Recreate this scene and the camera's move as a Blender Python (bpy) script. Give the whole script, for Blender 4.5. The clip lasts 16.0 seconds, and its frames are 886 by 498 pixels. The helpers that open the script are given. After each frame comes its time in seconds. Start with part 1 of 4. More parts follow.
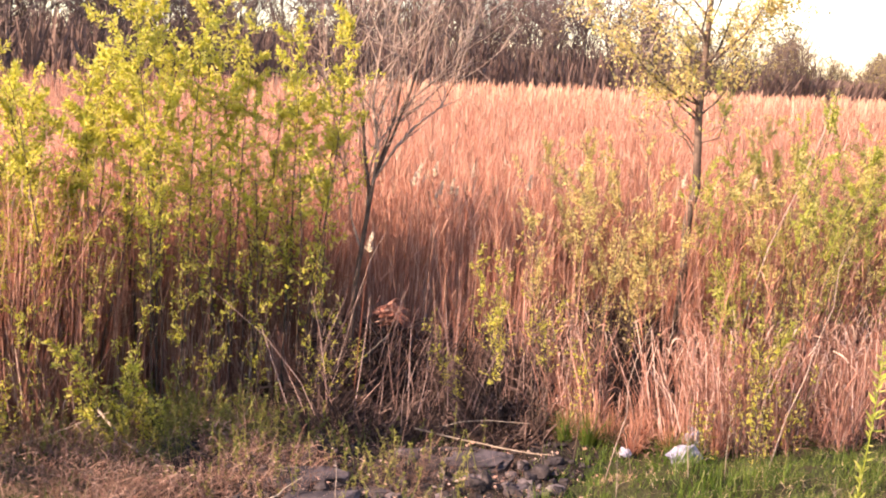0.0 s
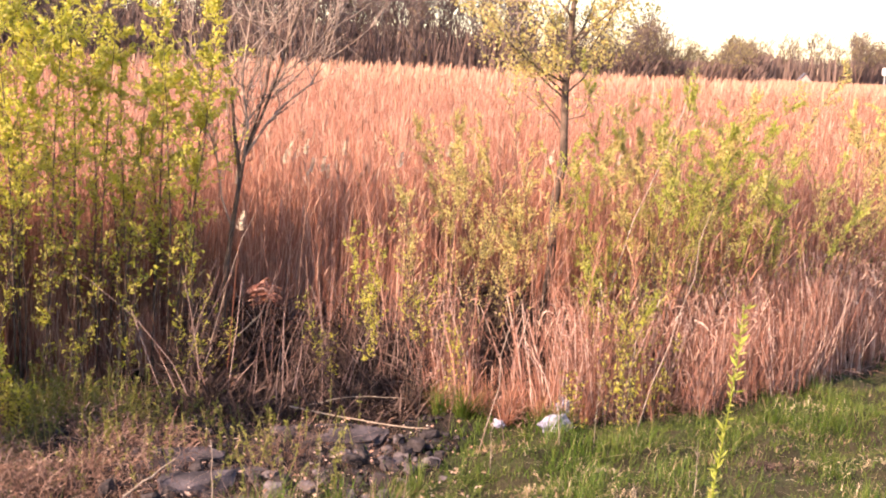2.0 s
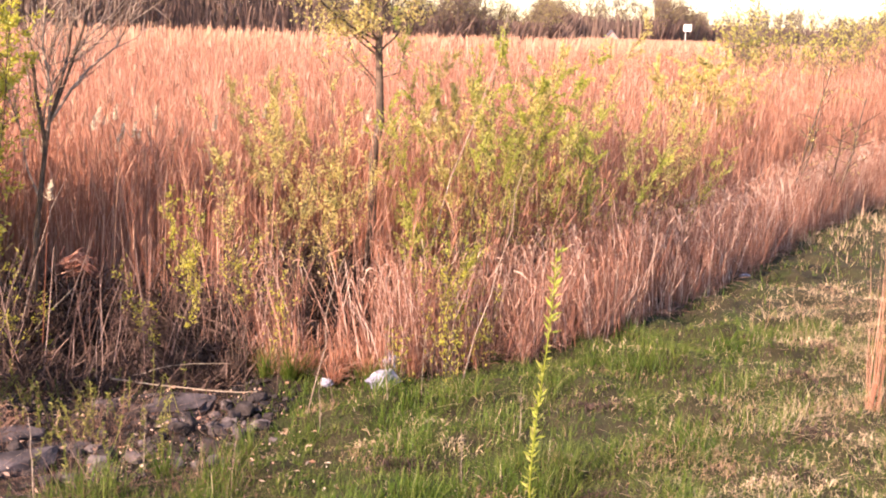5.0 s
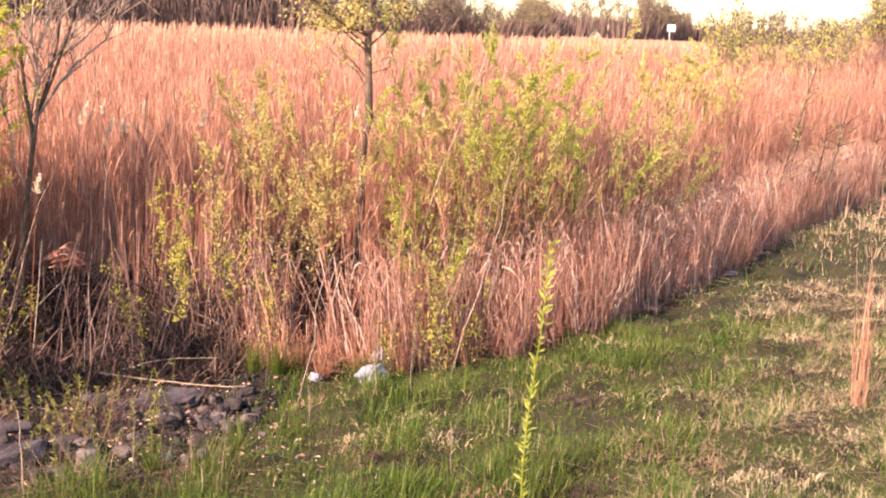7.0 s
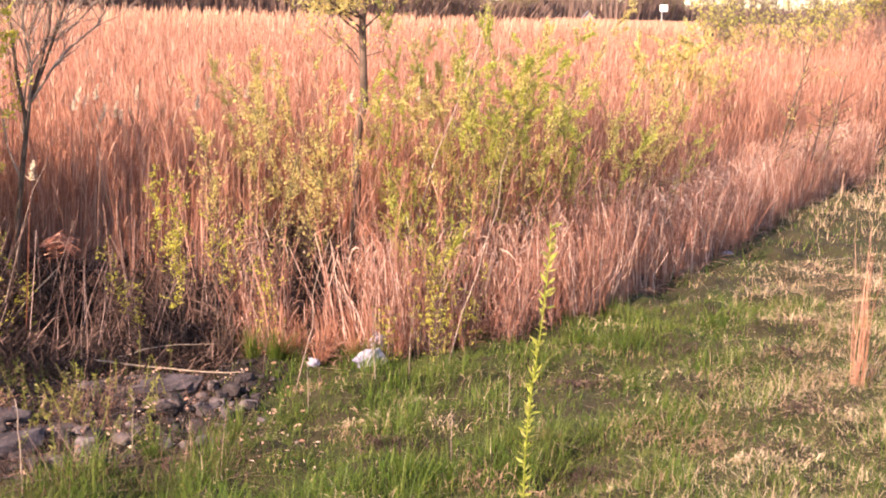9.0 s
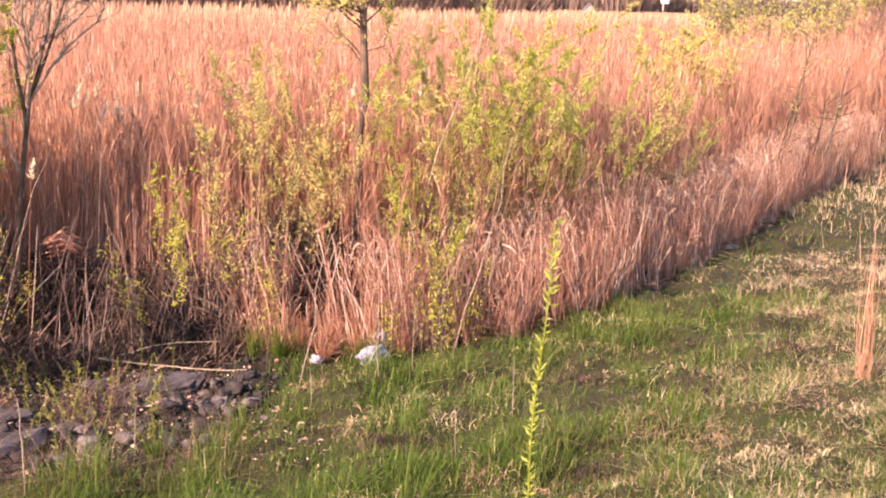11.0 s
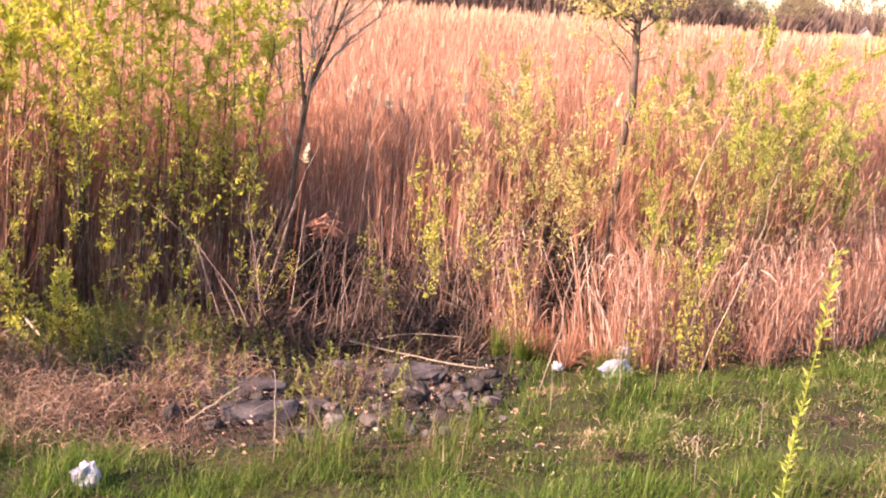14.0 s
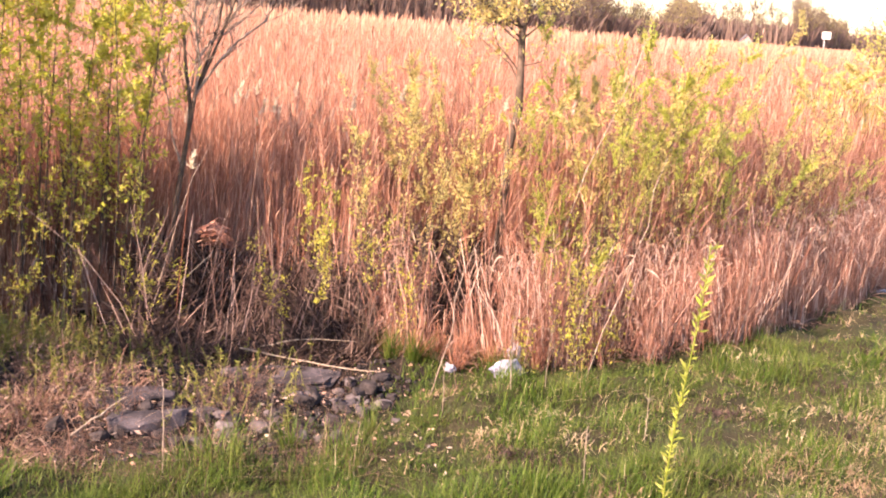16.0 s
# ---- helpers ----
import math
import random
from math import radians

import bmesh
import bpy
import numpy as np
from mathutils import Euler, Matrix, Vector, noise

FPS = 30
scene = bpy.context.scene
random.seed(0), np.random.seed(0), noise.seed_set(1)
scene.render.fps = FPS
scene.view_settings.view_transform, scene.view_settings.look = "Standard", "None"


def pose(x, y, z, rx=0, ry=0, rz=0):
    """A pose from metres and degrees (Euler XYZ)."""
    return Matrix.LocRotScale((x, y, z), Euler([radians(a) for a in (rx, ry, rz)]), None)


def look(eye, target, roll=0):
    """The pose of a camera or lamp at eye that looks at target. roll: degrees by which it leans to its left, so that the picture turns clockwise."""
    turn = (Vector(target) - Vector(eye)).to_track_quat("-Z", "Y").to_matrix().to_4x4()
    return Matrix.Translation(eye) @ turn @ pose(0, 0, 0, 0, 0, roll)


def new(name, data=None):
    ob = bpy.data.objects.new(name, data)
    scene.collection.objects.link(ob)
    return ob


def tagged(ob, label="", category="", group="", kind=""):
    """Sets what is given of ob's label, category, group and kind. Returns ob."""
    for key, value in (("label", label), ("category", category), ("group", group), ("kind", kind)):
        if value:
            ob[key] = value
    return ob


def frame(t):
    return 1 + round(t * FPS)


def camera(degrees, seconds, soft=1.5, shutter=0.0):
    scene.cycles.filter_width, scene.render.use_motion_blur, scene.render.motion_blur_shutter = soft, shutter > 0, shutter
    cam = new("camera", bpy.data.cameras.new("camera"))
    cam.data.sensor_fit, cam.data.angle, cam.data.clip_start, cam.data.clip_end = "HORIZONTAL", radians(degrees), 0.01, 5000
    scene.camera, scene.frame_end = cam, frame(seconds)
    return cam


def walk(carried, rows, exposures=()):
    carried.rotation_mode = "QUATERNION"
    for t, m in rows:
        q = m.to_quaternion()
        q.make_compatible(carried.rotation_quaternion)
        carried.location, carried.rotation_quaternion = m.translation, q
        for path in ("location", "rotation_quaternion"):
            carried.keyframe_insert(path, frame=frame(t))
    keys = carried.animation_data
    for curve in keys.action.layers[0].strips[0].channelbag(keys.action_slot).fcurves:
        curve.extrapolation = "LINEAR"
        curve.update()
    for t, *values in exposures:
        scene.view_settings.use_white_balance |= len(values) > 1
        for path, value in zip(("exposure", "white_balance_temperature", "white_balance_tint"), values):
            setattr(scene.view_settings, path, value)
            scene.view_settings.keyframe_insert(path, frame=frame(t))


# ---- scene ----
cam = camera(42.57, 16.0, soft=2.05)
PATH = [
    (0, (0.048, 0.050, 3.232), (0.099, 9.934, 1.717), 2.74),
    (0.5, (0.031, 0.030, 3.213), (0.252, 9.918, 1.732), 2.68),
    (1, (0.006, 0.032, 3.212), (0.534, 9.902, 1.691), 2.93),
    (1.5, (0.014, 0.024, 3.216), (0.894, 9.861, 1.648), 2.99),
    (2, (0.012, -0.006, 3.210), (1.216, 9.786, 1.577), 3.02),
    (2.5, (0.012, -0.007, 3.214), (1.323, 9.751, 1.464), 2.76),
    (3, (0.004, -0.013, 3.213), (1.390, 9.713, 1.347), 2.36),
    (3.5, (0.000, -0.000, 3.200), (1.464, 9.708, 1.299), 2.23),
    (4, (0.000, -0.024, 3.192), (1.701, 9.642, 1.275), 2.12),
    (4.5, (0.018, -0.037, 3.191), (2.304, 9.513, 1.303), 2.00),
    (4.7, (0.031, -0.042, 3.182), (2.655, 9.420, 1.285), 2.02),
    (6.8, (-0.026, -0.078, 3.148), (2.860, 9.314, 1.291), 2.20),
    (7, (-0.025, -0.063, 3.141), (2.833, 9.332, 1.254), 2.43),
    (7.5, (-0.024, -0.046, 3.140), (2.842, 9.327, 1.159), 2.26),
    (8, (-0.033, -0.036, 3.142), (2.855, 9.327, 1.143), 1.80),
    (8.5, (-0.044, -0.018, 3.136), (2.878, 9.329, 1.114), 1.78),
    (9, (-0.042, -0.011, 3.138), (2.864, 9.339, 1.104), 1.94),
    (9.2, (-0.030, -0.022, 3.137), (2.830, 9.343, 1.107), 1.76),
    (11.3, (-0.032, 0.041, 3.149), (2.855, 9.384, 1.055), 1.57),
    (11.5, (-0.048, 0.024, 3.138), (2.807, 9.384, 1.079), 1.89),
    (12, (-0.057, 0.058, 3.140), (2.344, 9.546, 1.086), 2.32),
    (12.5, (-0.083, 0.113, 3.148), (1.716, 9.723, 1.045), 3.33),
    (13, (-0.140, 0.106, 3.141), (1.192, 9.788, 1.021), 3.98),
    (13.5, (-0.166, 0.096, 3.133), (0.874, 9.811, 1.004), 4.32),
    (14, (-0.146, 0.102, 3.119), (0.691, 9.837, 0.991), 4.65),
    (14.5, (-0.127, 0.087, 3.119), (0.757, 9.819, 0.998), 4.87),
    (15, (-0.122, 0.081, 3.126), (0.907, 9.799, 1.004), 4.82),
    (15.5, (-0.102, 0.080, 3.124), (1.158, 9.776, 1.026), 4.75),
    (16, (-0.099, 0.061, 3.103), (1.640, 9.704, 1.105), 4.74),
]
walk(cam, [(t, look(eye, target, roll)) for t, eye, target, roll in PATH],
     [(0, 1.84, 7150, 25), (9, 1.82, 7150, 25), (12, 1.86, 7150, 25), (14, 2.06, 7150, 25), (16, 2.10, 7150, 25)])

# ---- light ----
world = bpy.data.worlds.new("world")
scene.world = world
world.use_nodes = True
SUN_AZ, SUN_EL = -124.0, 32.0  # degrees: clockwise from +y, and above the horizon
sky = world.node_tree.nodes.new("ShaderNodeTexSky")
sky.sky_type, sky.sun_disc = "NISHITA", False
sky.sun_elevation, sky.sun_rotation = radians(SUN_EL), radians(SUN_AZ)
sky.air_density, sky.dust_density, sky.ozone_density = 1.2, 0.5, 2.0
background = world.node_tree.nodes["Background"]
world.node_tree.links.new(sky.outputs["Color"], background.inputs["Color"])
background.inputs["Strength"].default_value = 0.105
sun_data = bpy.data.lights.new("sun", "SUN")
sun_data.energy, sun_data.angle, sun_data.color = 5.0, radians(0.6), (1.0, 0.83, 0.64)
sun = new("sun", sun_data)
toward = Vector((math.sin(radians(SUN_AZ)) * math.cos(radians(SUN_EL)), math.cos(radians(SUN_AZ)) * math.cos(radians(SUN_EL)), math.sin(radians(SUN_EL))))
sun.matrix_world = look(toward * 60, (0, 0, 0))

# ---- materials ----


def ramp_node(nt, stops):
    node = nt.nodes.new("ShaderNodeValToRGB")
    while len(node.color_ramp.elements) < len(stops):
        node.color_ramp.elements.new(0.5)
    for e, (p, c) in zip(node.color_ramp.elements, stops):
        e.position, e.color = p, (*c, 1)
    return node


def plant_material(name, colours, through_light=0.35, rough=0.6, patch=0.0, patch_colour=(0.3, 0.2, 0.1)):
    """Thin plant tissue: each blade its own tone, with light coming through it."""
    m = bpy.data.materials.new(name)
    m.use_nodes = True
    nt = m.node_tree
    out, bsdf = nt.nodes["Material Output"], nt.nodes["Principled BSDF"]
    geo = nt.nodes.new("ShaderNodeNewGeometry")
    n = len(colours)
    tone = ramp_node(nt, [((i + 0.5) / n, c) for i, c in enumerate(colours)])
    nt.links.new(geo.outputs["Random Per Island"], tone.inputs["Fac"])
    colour = tone.outputs["Color"]
    if patch:
        tex = nt.nodes.new("ShaderNodeTexNoise")
        tex.inputs["Scale"].default_value, tex.inputs["Detail"].default_value = 0.7, 4
        nt.links.new(geo.outputs["Position"], tex.inputs["Vector"])
        lim = ramp_node(nt, [(0.42, (0, 0, 0)), (0.62, (patch,) * 3)])
        nt.links.new(tex.outputs["Fac"], lim.inputs["Fac"])
        mix = nt.nodes.new("ShaderNodeMix")
        mix.data_type = "RGBA"
        nt.links.new(lim.outputs["Color"], mix.inputs["Factor"])
        nt.links.new(colour, mix.inputs["A"])
        mix.inputs["B"].default_value = (*patch_colour, 1)
        colour = mix.outputs["Result"]
    fine = nt.nodes.new("ShaderNodeTexNoise")
    fine.inputs["Scale"].default_value, fine.inputs["Detail"].default_value = 45, 2
    nt.links.new(geo.outputs["Position"], fine.inputs["Vector"])
    grain = ramp_node(nt, [(0.3, (0.72,) * 3), (0.7, (1.0,) * 3)])
    nt.links.new(fine.outputs["Fac"], grain.inputs["Fac"])
    mul = nt.nodes.new("ShaderNodeMix")
    mul.data_type, mul.blend_type = "RGBA", "MULTIPLY"
    mul.inputs["Factor"].default_value = 1.0
    nt.links.new(colour, mul.inputs["A"])
    nt.links.new(grain.outputs["Color"], mul.inputs["B"])
    colour = mul.outputs["Result"]
    nt.links.new(colour, bsdf.inputs["Base Color"])
    bsdf.inputs["Roughness"].default_value = rough
    bsdf.inputs["Specular IOR Level"].default_value = 0.25
    if through_light:
        tr = nt.nodes.new("ShaderNodeBsdfTranslucent")
        nt.links.new(colour, tr.inputs["Color"])
        add = nt.nodes.new("ShaderNodeMixShader")
        add.inputs["Fac"].default_value = through_light
        nt.links.new(bsdf.outputs["BSDF"], add.inputs[1])
        nt.links.new(tr.outputs["BSDF"], add.inputs[2])
        nt.links.new(add.outputs["Shader"], out.inputs["Surface"])
    return m


def solid_material(name, c1, c2, scale, rough=0.85, bump=0.3, fine_scale=40.0, c3=None):
    """Rough solid stuff: two tones in patches, grain and relief."""
    m = bpy.data.materials.new(name)
    m.use_nodes = True
    nt = m.node_tree
    bsdf = nt.nodes["Principled BSDF"]
    geo = nt.nodes.new("ShaderNodeNewGeometry")
    big, fine = nt.nodes.new("ShaderNodeTexNoise"), nt.nodes.new("ShaderNodeTexNoise")
    for node, s, d in ((big, scale, 5), (fine, fine_scale, 6)):
        node.inputs["Scale"].default_value, node.inputs["Detail"].default_value = s, d
        nt.links.new(geo.outputs["Position"], node.inputs["Vector"])
    stops = [(0.38, c1), (0.62, c2)] if c3 is None else [(0.34, c1), (0.5, c2), (0.66, c3)]
    tone = ramp_node(nt, stops)
    nt.links.new(big.outputs["Fac"], tone.inputs["Fac"])
    grain = ramp_node(nt, [(0.3, (0.55,) * 3), (0.7, (1.0,) * 3)])
    nt.links.new(fine.outputs["Fac"], grain.inputs["Fac"])
    mul = nt.nodes.new("ShaderNodeMix")
    mul.data_type, mul.blend_type = "RGBA", "MULTIPLY"
    mul.inputs["Factor"].default_value = 1.0
    nt.links.new(tone.outputs["Color"], mul.inputs["A"])
    nt.links.new(grain.outputs["Color"], mul.inputs["B"])
    nt.links.new(mul.outputs["Result"], bsdf.inputs["Base Color"])
    bmp = nt.nodes.new("ShaderNodeBump")
    bmp.inputs["Strength"].default_value, bmp.inputs["Distance"].default_value = bump, 0.03
    nt.links.new(fine.outputs["Fac"], bmp.inputs["Height"])
    nt.links.new(bmp.outputs["Normal"], bsdf.inputs["Normal"])
    bsdf.inputs["Roughness"].default_value = rough
    bsdf.inputs["Specular IOR Level"].default_value = 0.2
    return m


M_STEM = plant_material("dry_reed_stem", [(0.31, 0.12, 0.08), (0.45, 0.205, 0.145), (0.18, 0.065, 0.043), (0.64, 0.37, 0.28)], 0.12, 0.45)
M_BROKEN = plant_material("grey_broken_reed", [(0.32, 0.14, 0.10), (0.50, 0.26, 0.19), (0.12, 0.05, 0.037), (0.46, 0.23, 0.17), (0.28, 0.12, 0.09), (0.76, 0.54, 0.45)], 0.1, 0.5)
M_REED_LEAF = plant_material("dry_reed_leaf", [(0.58, 0.265, 0.175), (0.70, 0.36, 0.25), (0.47, 0.195, 0.125), (0.76, 0.44, 0.32)], 0.42, 0.55)
M_PALE_LEAF = plant_material("pale_dead_leaf", [(0.70, 0.42, 0.32), (0.82, 0.57, 0.46), (0.54, 0.27, 0.19), (0.88, 0.68, 0.57)], 0.5, 0.55)
# darker copy of the broken reed, with the ditch's shade in its colour
M_DITCH_SHADE = plant_material("shaded_ditch_reed", [(0.17, 0.09, 0.075), (0.27, 0.16, 0.135), (0.09, 0.048, 0.04), (0.46, 0.31, 0.27)], 0.05, 0.55)
# rot plus painted shade: tones darkened for the gloom among the stalks
M_ROTTEN_SHADE = plant_material("rotten_shade_reed", [(0.04, 0.024, 0.020), (0.07, 0.042, 0.035), (0.024, 0.015, 0.013), (0.15, 0.095, 0.082)], 0.05, 0.8)
M_PLUME = plant_material("reed_plume", [(0.60, 0.33, 0.22), (0.14, 0.065, 0.045), (0.62, 0.36, 0.25), (0.52, 0.27, 0.18), (0.76, 0.54, 0.42)], 0.4, 0.8)
M_PALE_PLUME = plant_material("pale_fluffy_plume", [(0.80, 0.68, 0.52), (0.86, 0.74, 0.6)], 0.45, 0.9)
M_FAR_REED = plant_material("far_reed", [(0.66, 0.37, 0.25), (0.74, 0.44, 0.31), (0.56, 0.29, 0.19), (0.78, 0.49, 0.36)], 0.45, 0.7, 0.5, (0.74, 0.46, 0.26))
M_GRASS = plant_material("green_grass", [(0.065, 0.125, 0.014), (0.11, 0.19, 0.022), (0.035, 0.072, 0.010), (0.20, 0.25, 0.05)], 0.45, 0.5, 0.3, (0.20, 0.20, 0.07))
M_STRAW = plant_material("dead_straw", [(0.38, 0.25, 0.16), (0.50, 0.35, 0.235), (0.26, 0.155, 0.10), (0.42, 0.26, 0.18)], 0.3, 0.6)
M_PALE_STRAW = plant_material("pale_dead_straw", [(0.60, 0.45, 0.29), (0.74, 0.60, 0.41), (0.46, 0.32, 0.20), (0.66, 0.48, 0.33)], 0.3, 0.6)
M_RUST_STRAW = plant_material("russet_dead_grass", [(0.20, 0.105, 0.075), (0.29, 0.165, 0.125), (0.12, 0.06, 0.045), (0.42, 0.28, 0.22)], 0.25, 0.6)
M_WILLOW = plant_material("young_willow_leaf", [(0.64, 0.60, 0.09), (0.74, 0.68, 0.14), (0.48, 0.50, 0.06), (0.80, 0.71, 0.23)], 0.6, 0.45)
M_YELLOW = plant_material("yellow_spring_leaf", [(0.70, 0.58, 0.22), (0.76, 0.64, 0.30), (0.58, 0.52, 0.15), (0.66, 0.50, 0.20)], 0.55, 0.5)
M_FRESH = plant_material("fresh_green_leaf", [(0.47, 0.51, 0.09), (0.58, 0.58, 0.14), (0.38, 0.43, 0.07), (0.70, 0.63, 0.20)], 0.6, 0.45)
M_WEED = plant_material("weed_leaf", [(0.18, 0.19, 0.04), (0.26, 0.26, 0.065), (0.11, 0.12, 0.03), (0.34, 0.30, 0.10)], 0.4, 0.5)
M_FAR_LEAF = plant_material("far_budding_leaf", [(0.22, 0.17, 0.08), (0.28, 0.22, 0.10), (0.16, 0.11, 0.075), (0.30, 0.25, 0.10)], 0.3, 0.7)
M_HEDGE = plant_material("yellow_olive_leaf", [(0.44, 0.41, 0.10), (0.52, 0.47, 0.14), (0.33, 0.32, 0.08), (0.50, 0.40, 0.14)], 0.45, 0.7)
M_BARK = solid_material("grey_brown_bark", (0.09, 0.062, 0.05), (0.17, 0.115, 0.09), 9, 0.9, 0.6, 60)
M_TWIG = solid_material("pale_bare_twig", (0.30, 0.21, 0.17), (0.46, 0.35, 0.29), 6, 0.8, 0.2, 60)
M_DARK_BARK = solid_material("dark_far_bark", (0.10, 0.07, 0.065), (0.19, 0.14, 0.125), 2, 0.9, 0.2, 8)
M_UNDER = plant_material("brown_undergrowth", [(0.19, 0.12, 0.10), (0.26, 0.17, 0.14), (0.13, 0.085, 0.075)], 0.15, 0.8)
M_SOIL = solid_material("soil_with_litter", (0.026, 0.022, 0.012), (0.055, 0.046, 0.024), 2.2, 0.95, 0.9, 34, (0.034, 0.046, 0.013))
# mud whose tone also carries the shade under reeds and between stones
M_SHADED_MUD = solid_material("shade_dark_mud", (0.014, 0.010, 0.009), (0.036, 0.025, 0.021), 2.5, 0.8, 0.9, 26)
M_STONE = solid_material("grey_rubble_stone", (0.020, 0.016, 0.017), (0.068, 0.054, 0.056), 9, 0.9, 0.6, 45)
M_PALE_STONE = solid_material("pale_broken_stone", (0.09, 0.073, 0.077), (0.18, 0.147, 0.152), 9, 0.9, 0.5, 45)
M_CONCRETE = solid_material("weathered_concrete", (0.035, 0.029, 0.033), (0.12, 0.099, 0.11), 4, 0.9, 0.5, 60)
M_DEADWOOD = solid_material("bleached_dead_wood", (0.28, 0.21, 0.165), (0.44, 0.35, 0.28), 12, 0.8, 0.4, 70)
M_PLASTIC = solid_material("white_plastic_litter", (0.27, 0.26, 0.35), (0.42, 0.40, 0.50), 5, 0.35, 0.15, 30)
M_WHITE = solid_material("white_paint", (0.74, 0.72, 0.70), (0.82, 0.80, 0.78), 1, 0.6, 0.05, 20)
M_HOUSE = solid_material("pinkish_render", (0.40, 0.28, 0.26), (0.50, 0.36, 0.33), 1, 0.8, 0.1, 20)
M_ROOF = solid_material("dark_roof", (0.13, 0.12, 0.14), (0.20, 0.18, 0.20), 1, 0.8, 0.2, 10)
M_GLASS = bpy.data.materials.new("dark_window_glass")
M_GLASS.use_nodes = True
M_GLASS.node_tree.nodes["Principled BSDF"].inputs["Base Color"].default_value = (0.03, 0.035, 0.04, 1)
M_GLASS.node_tree.nodes["Principled BSDF"].inputs["Roughness"].default_value = 0.08


# ---- mesh helpers ----
def mesh_object(name, verts, tris, material, parent=None, label="", smooth=False):
    """One object from arrays of corners and triangles."""
    verts, tris = np.asarray(verts, np.float32).reshape(-1, 3), np.asarray(tris, np.int32).reshape(-1, 3)
    me = bpy.data.meshes.new(name)
    me.vertices.add(len(verts))
    me.vertices.foreach_set("co", verts.ravel())
    me.loops.add(len(tris) * 3)
    me.loops.foreach_set("vertex_index", tris.ravel())
    me.polygons.add(len(tris))
    me.polygons.foreach_set("loop_start", np.arange(0, len(tris) * 3, 3, dtype=np.int32))
    me.polygons.foreach_set("use_smooth", np.full(len(tris), smooth))
    me.update(calc_edges=True)
    me.validate()
    me.materials.append(material)
    ob = new(name, me)
    ob.parent = parent
    if label:
        ob["label"] = label
    return ob


def part(name, bm, material, parent, label="", smooth=False):
    me = bpy.data.meshes.new(name)
    bm.to_mesh(me)
    bm.free()
    if smooth:
        me.shade_smooth()
    me.materials.append(material)
    ob = new(name, me)
    ob.parent = parent
    if label:
        ob["label"] = label
    return ob


def join(*pieces):
    """Several (corners, triangles) as one."""
    vs, ts, n = [], [], 0
    for v, t in pieces:
        v, t = np.asarray(v, float).reshape(-1, 3), np.asarray(t, int).reshape(-1, 3)
        vs.append(v)
        ts.append(t + n)
        n += len(v)
    return np.concatenate(vs), np.concatenate(ts)


def unit(v):
    return v / np.maximum(np.linalg.norm(v, axis=-1, keepdims=True), 1e-9)


def tubes(paths, radii, sides=3):
    """Round stalks along paths (n, k, 3), with radii (n, k)."""
    paths, radii = np.asarray(paths, float), np.asarray(radii, float)
    n, k, _ = paths.shape
    way = unit(np.gradient(paths, axis=1))
    ref = np.where(np.abs(way[..., 2:3]) < 0.9, [[[0.0, 0, 1]]], [[[1.0, 0, 0]]])
    a = unit(np.cross(way, ref))
    b = np.cross(way, a)
    ang = np.arange(sides) * 2 * np.pi / sides
    ring = paths[:, :, None] + radii[:, :, None, None] * (np.cos(ang)[:, None] * a[:, :, None] + np.sin(ang)[:, None] * b[:, :, None])
    i, j, s = np.meshgrid(np.arange(n), np.arange(k - 1), np.arange(sides), indexing="ij")
    p = (i * k + j) * sides + s
    q = (i * k + j) * sides + (s + 1) % sides
    t = np.stack([p, q, q + sides, p, q + sides, p + sides], -1).reshape(-1, 3)
    return ring.reshape(-1, 3), t


def ribbons(paths, widths, side):
    """Flat blades along paths (n, k, 3), with widths (n, k), lying along side (n, 3)."""
    paths, widths = np.asarray(paths, float), np.asarray(widths, float)
    n, k, _ = paths.shape
    off = side[:, None] * widths[..., None] / 2
    v = np.stack([paths - off, paths + off], 2)
    i, j = np.meshgrid(np.arange(n), np.arange(k - 1), indexing="ij")
    p = (i * k + j) * 2
    t = np.stack([p, p + 1, p + 3, p, p + 3, p + 2], -1).reshape(-1, 3)
    return v.reshape(-1, 3), t


def leaves(at, way, length, width, rng):
    """Pointed leaves, folded a little along the midrib: at (n, 3), way (n, 3)."""
    n = len(at)
    way = unit(way)
    side = unit(np.cross(way, unit(rng.normal(size=(n, 3)))))
    nor = np.cross(way, side)
    L, Wd = np.broadcast_to(length, n)[:, None], np.broadcast_to(width, n)[:, None]
    mid = at + way * L * 0.45
    v = np.stack([at, mid + side * Wd / 2 + nor * Wd * 0.22, at + way * L, mid - side * Wd / 2 + nor * Wd * 0.22], 1)
    p = np.arange(n)[:, None] * 4
    return v.reshape(-1, 3), np.concatenate([p + [0, 1, 2], p + [0, 2, 3]])


def stalk_paths(base, height, lean, bend, k, rng):
    """Upright stalks: they lean by lean (n, 2) and bend further towards the top."""
    s = np.linspace(0, 1, k)[None, :, None]
    h = np.asarray(height, float)[:, None, None]
    off = lean[:, None, :] * h * s + bend[:, None, :] * h * s ** 2.2
    z = h * s * np.sqrt(np.maximum(1 - (np.linalg.norm(lean + 0.6 * bend, axis=1) ** 2)[:, None, None] * 0.5, 0.1))
    return base[:, None, :] + np.concatenate([off, z], 2)


# ---- ground ----
def smooth_step(v, a, b):
    s = np.clip((v - a) / (b - a), 0, 1)
    return s * s * (3 - 2 * s)


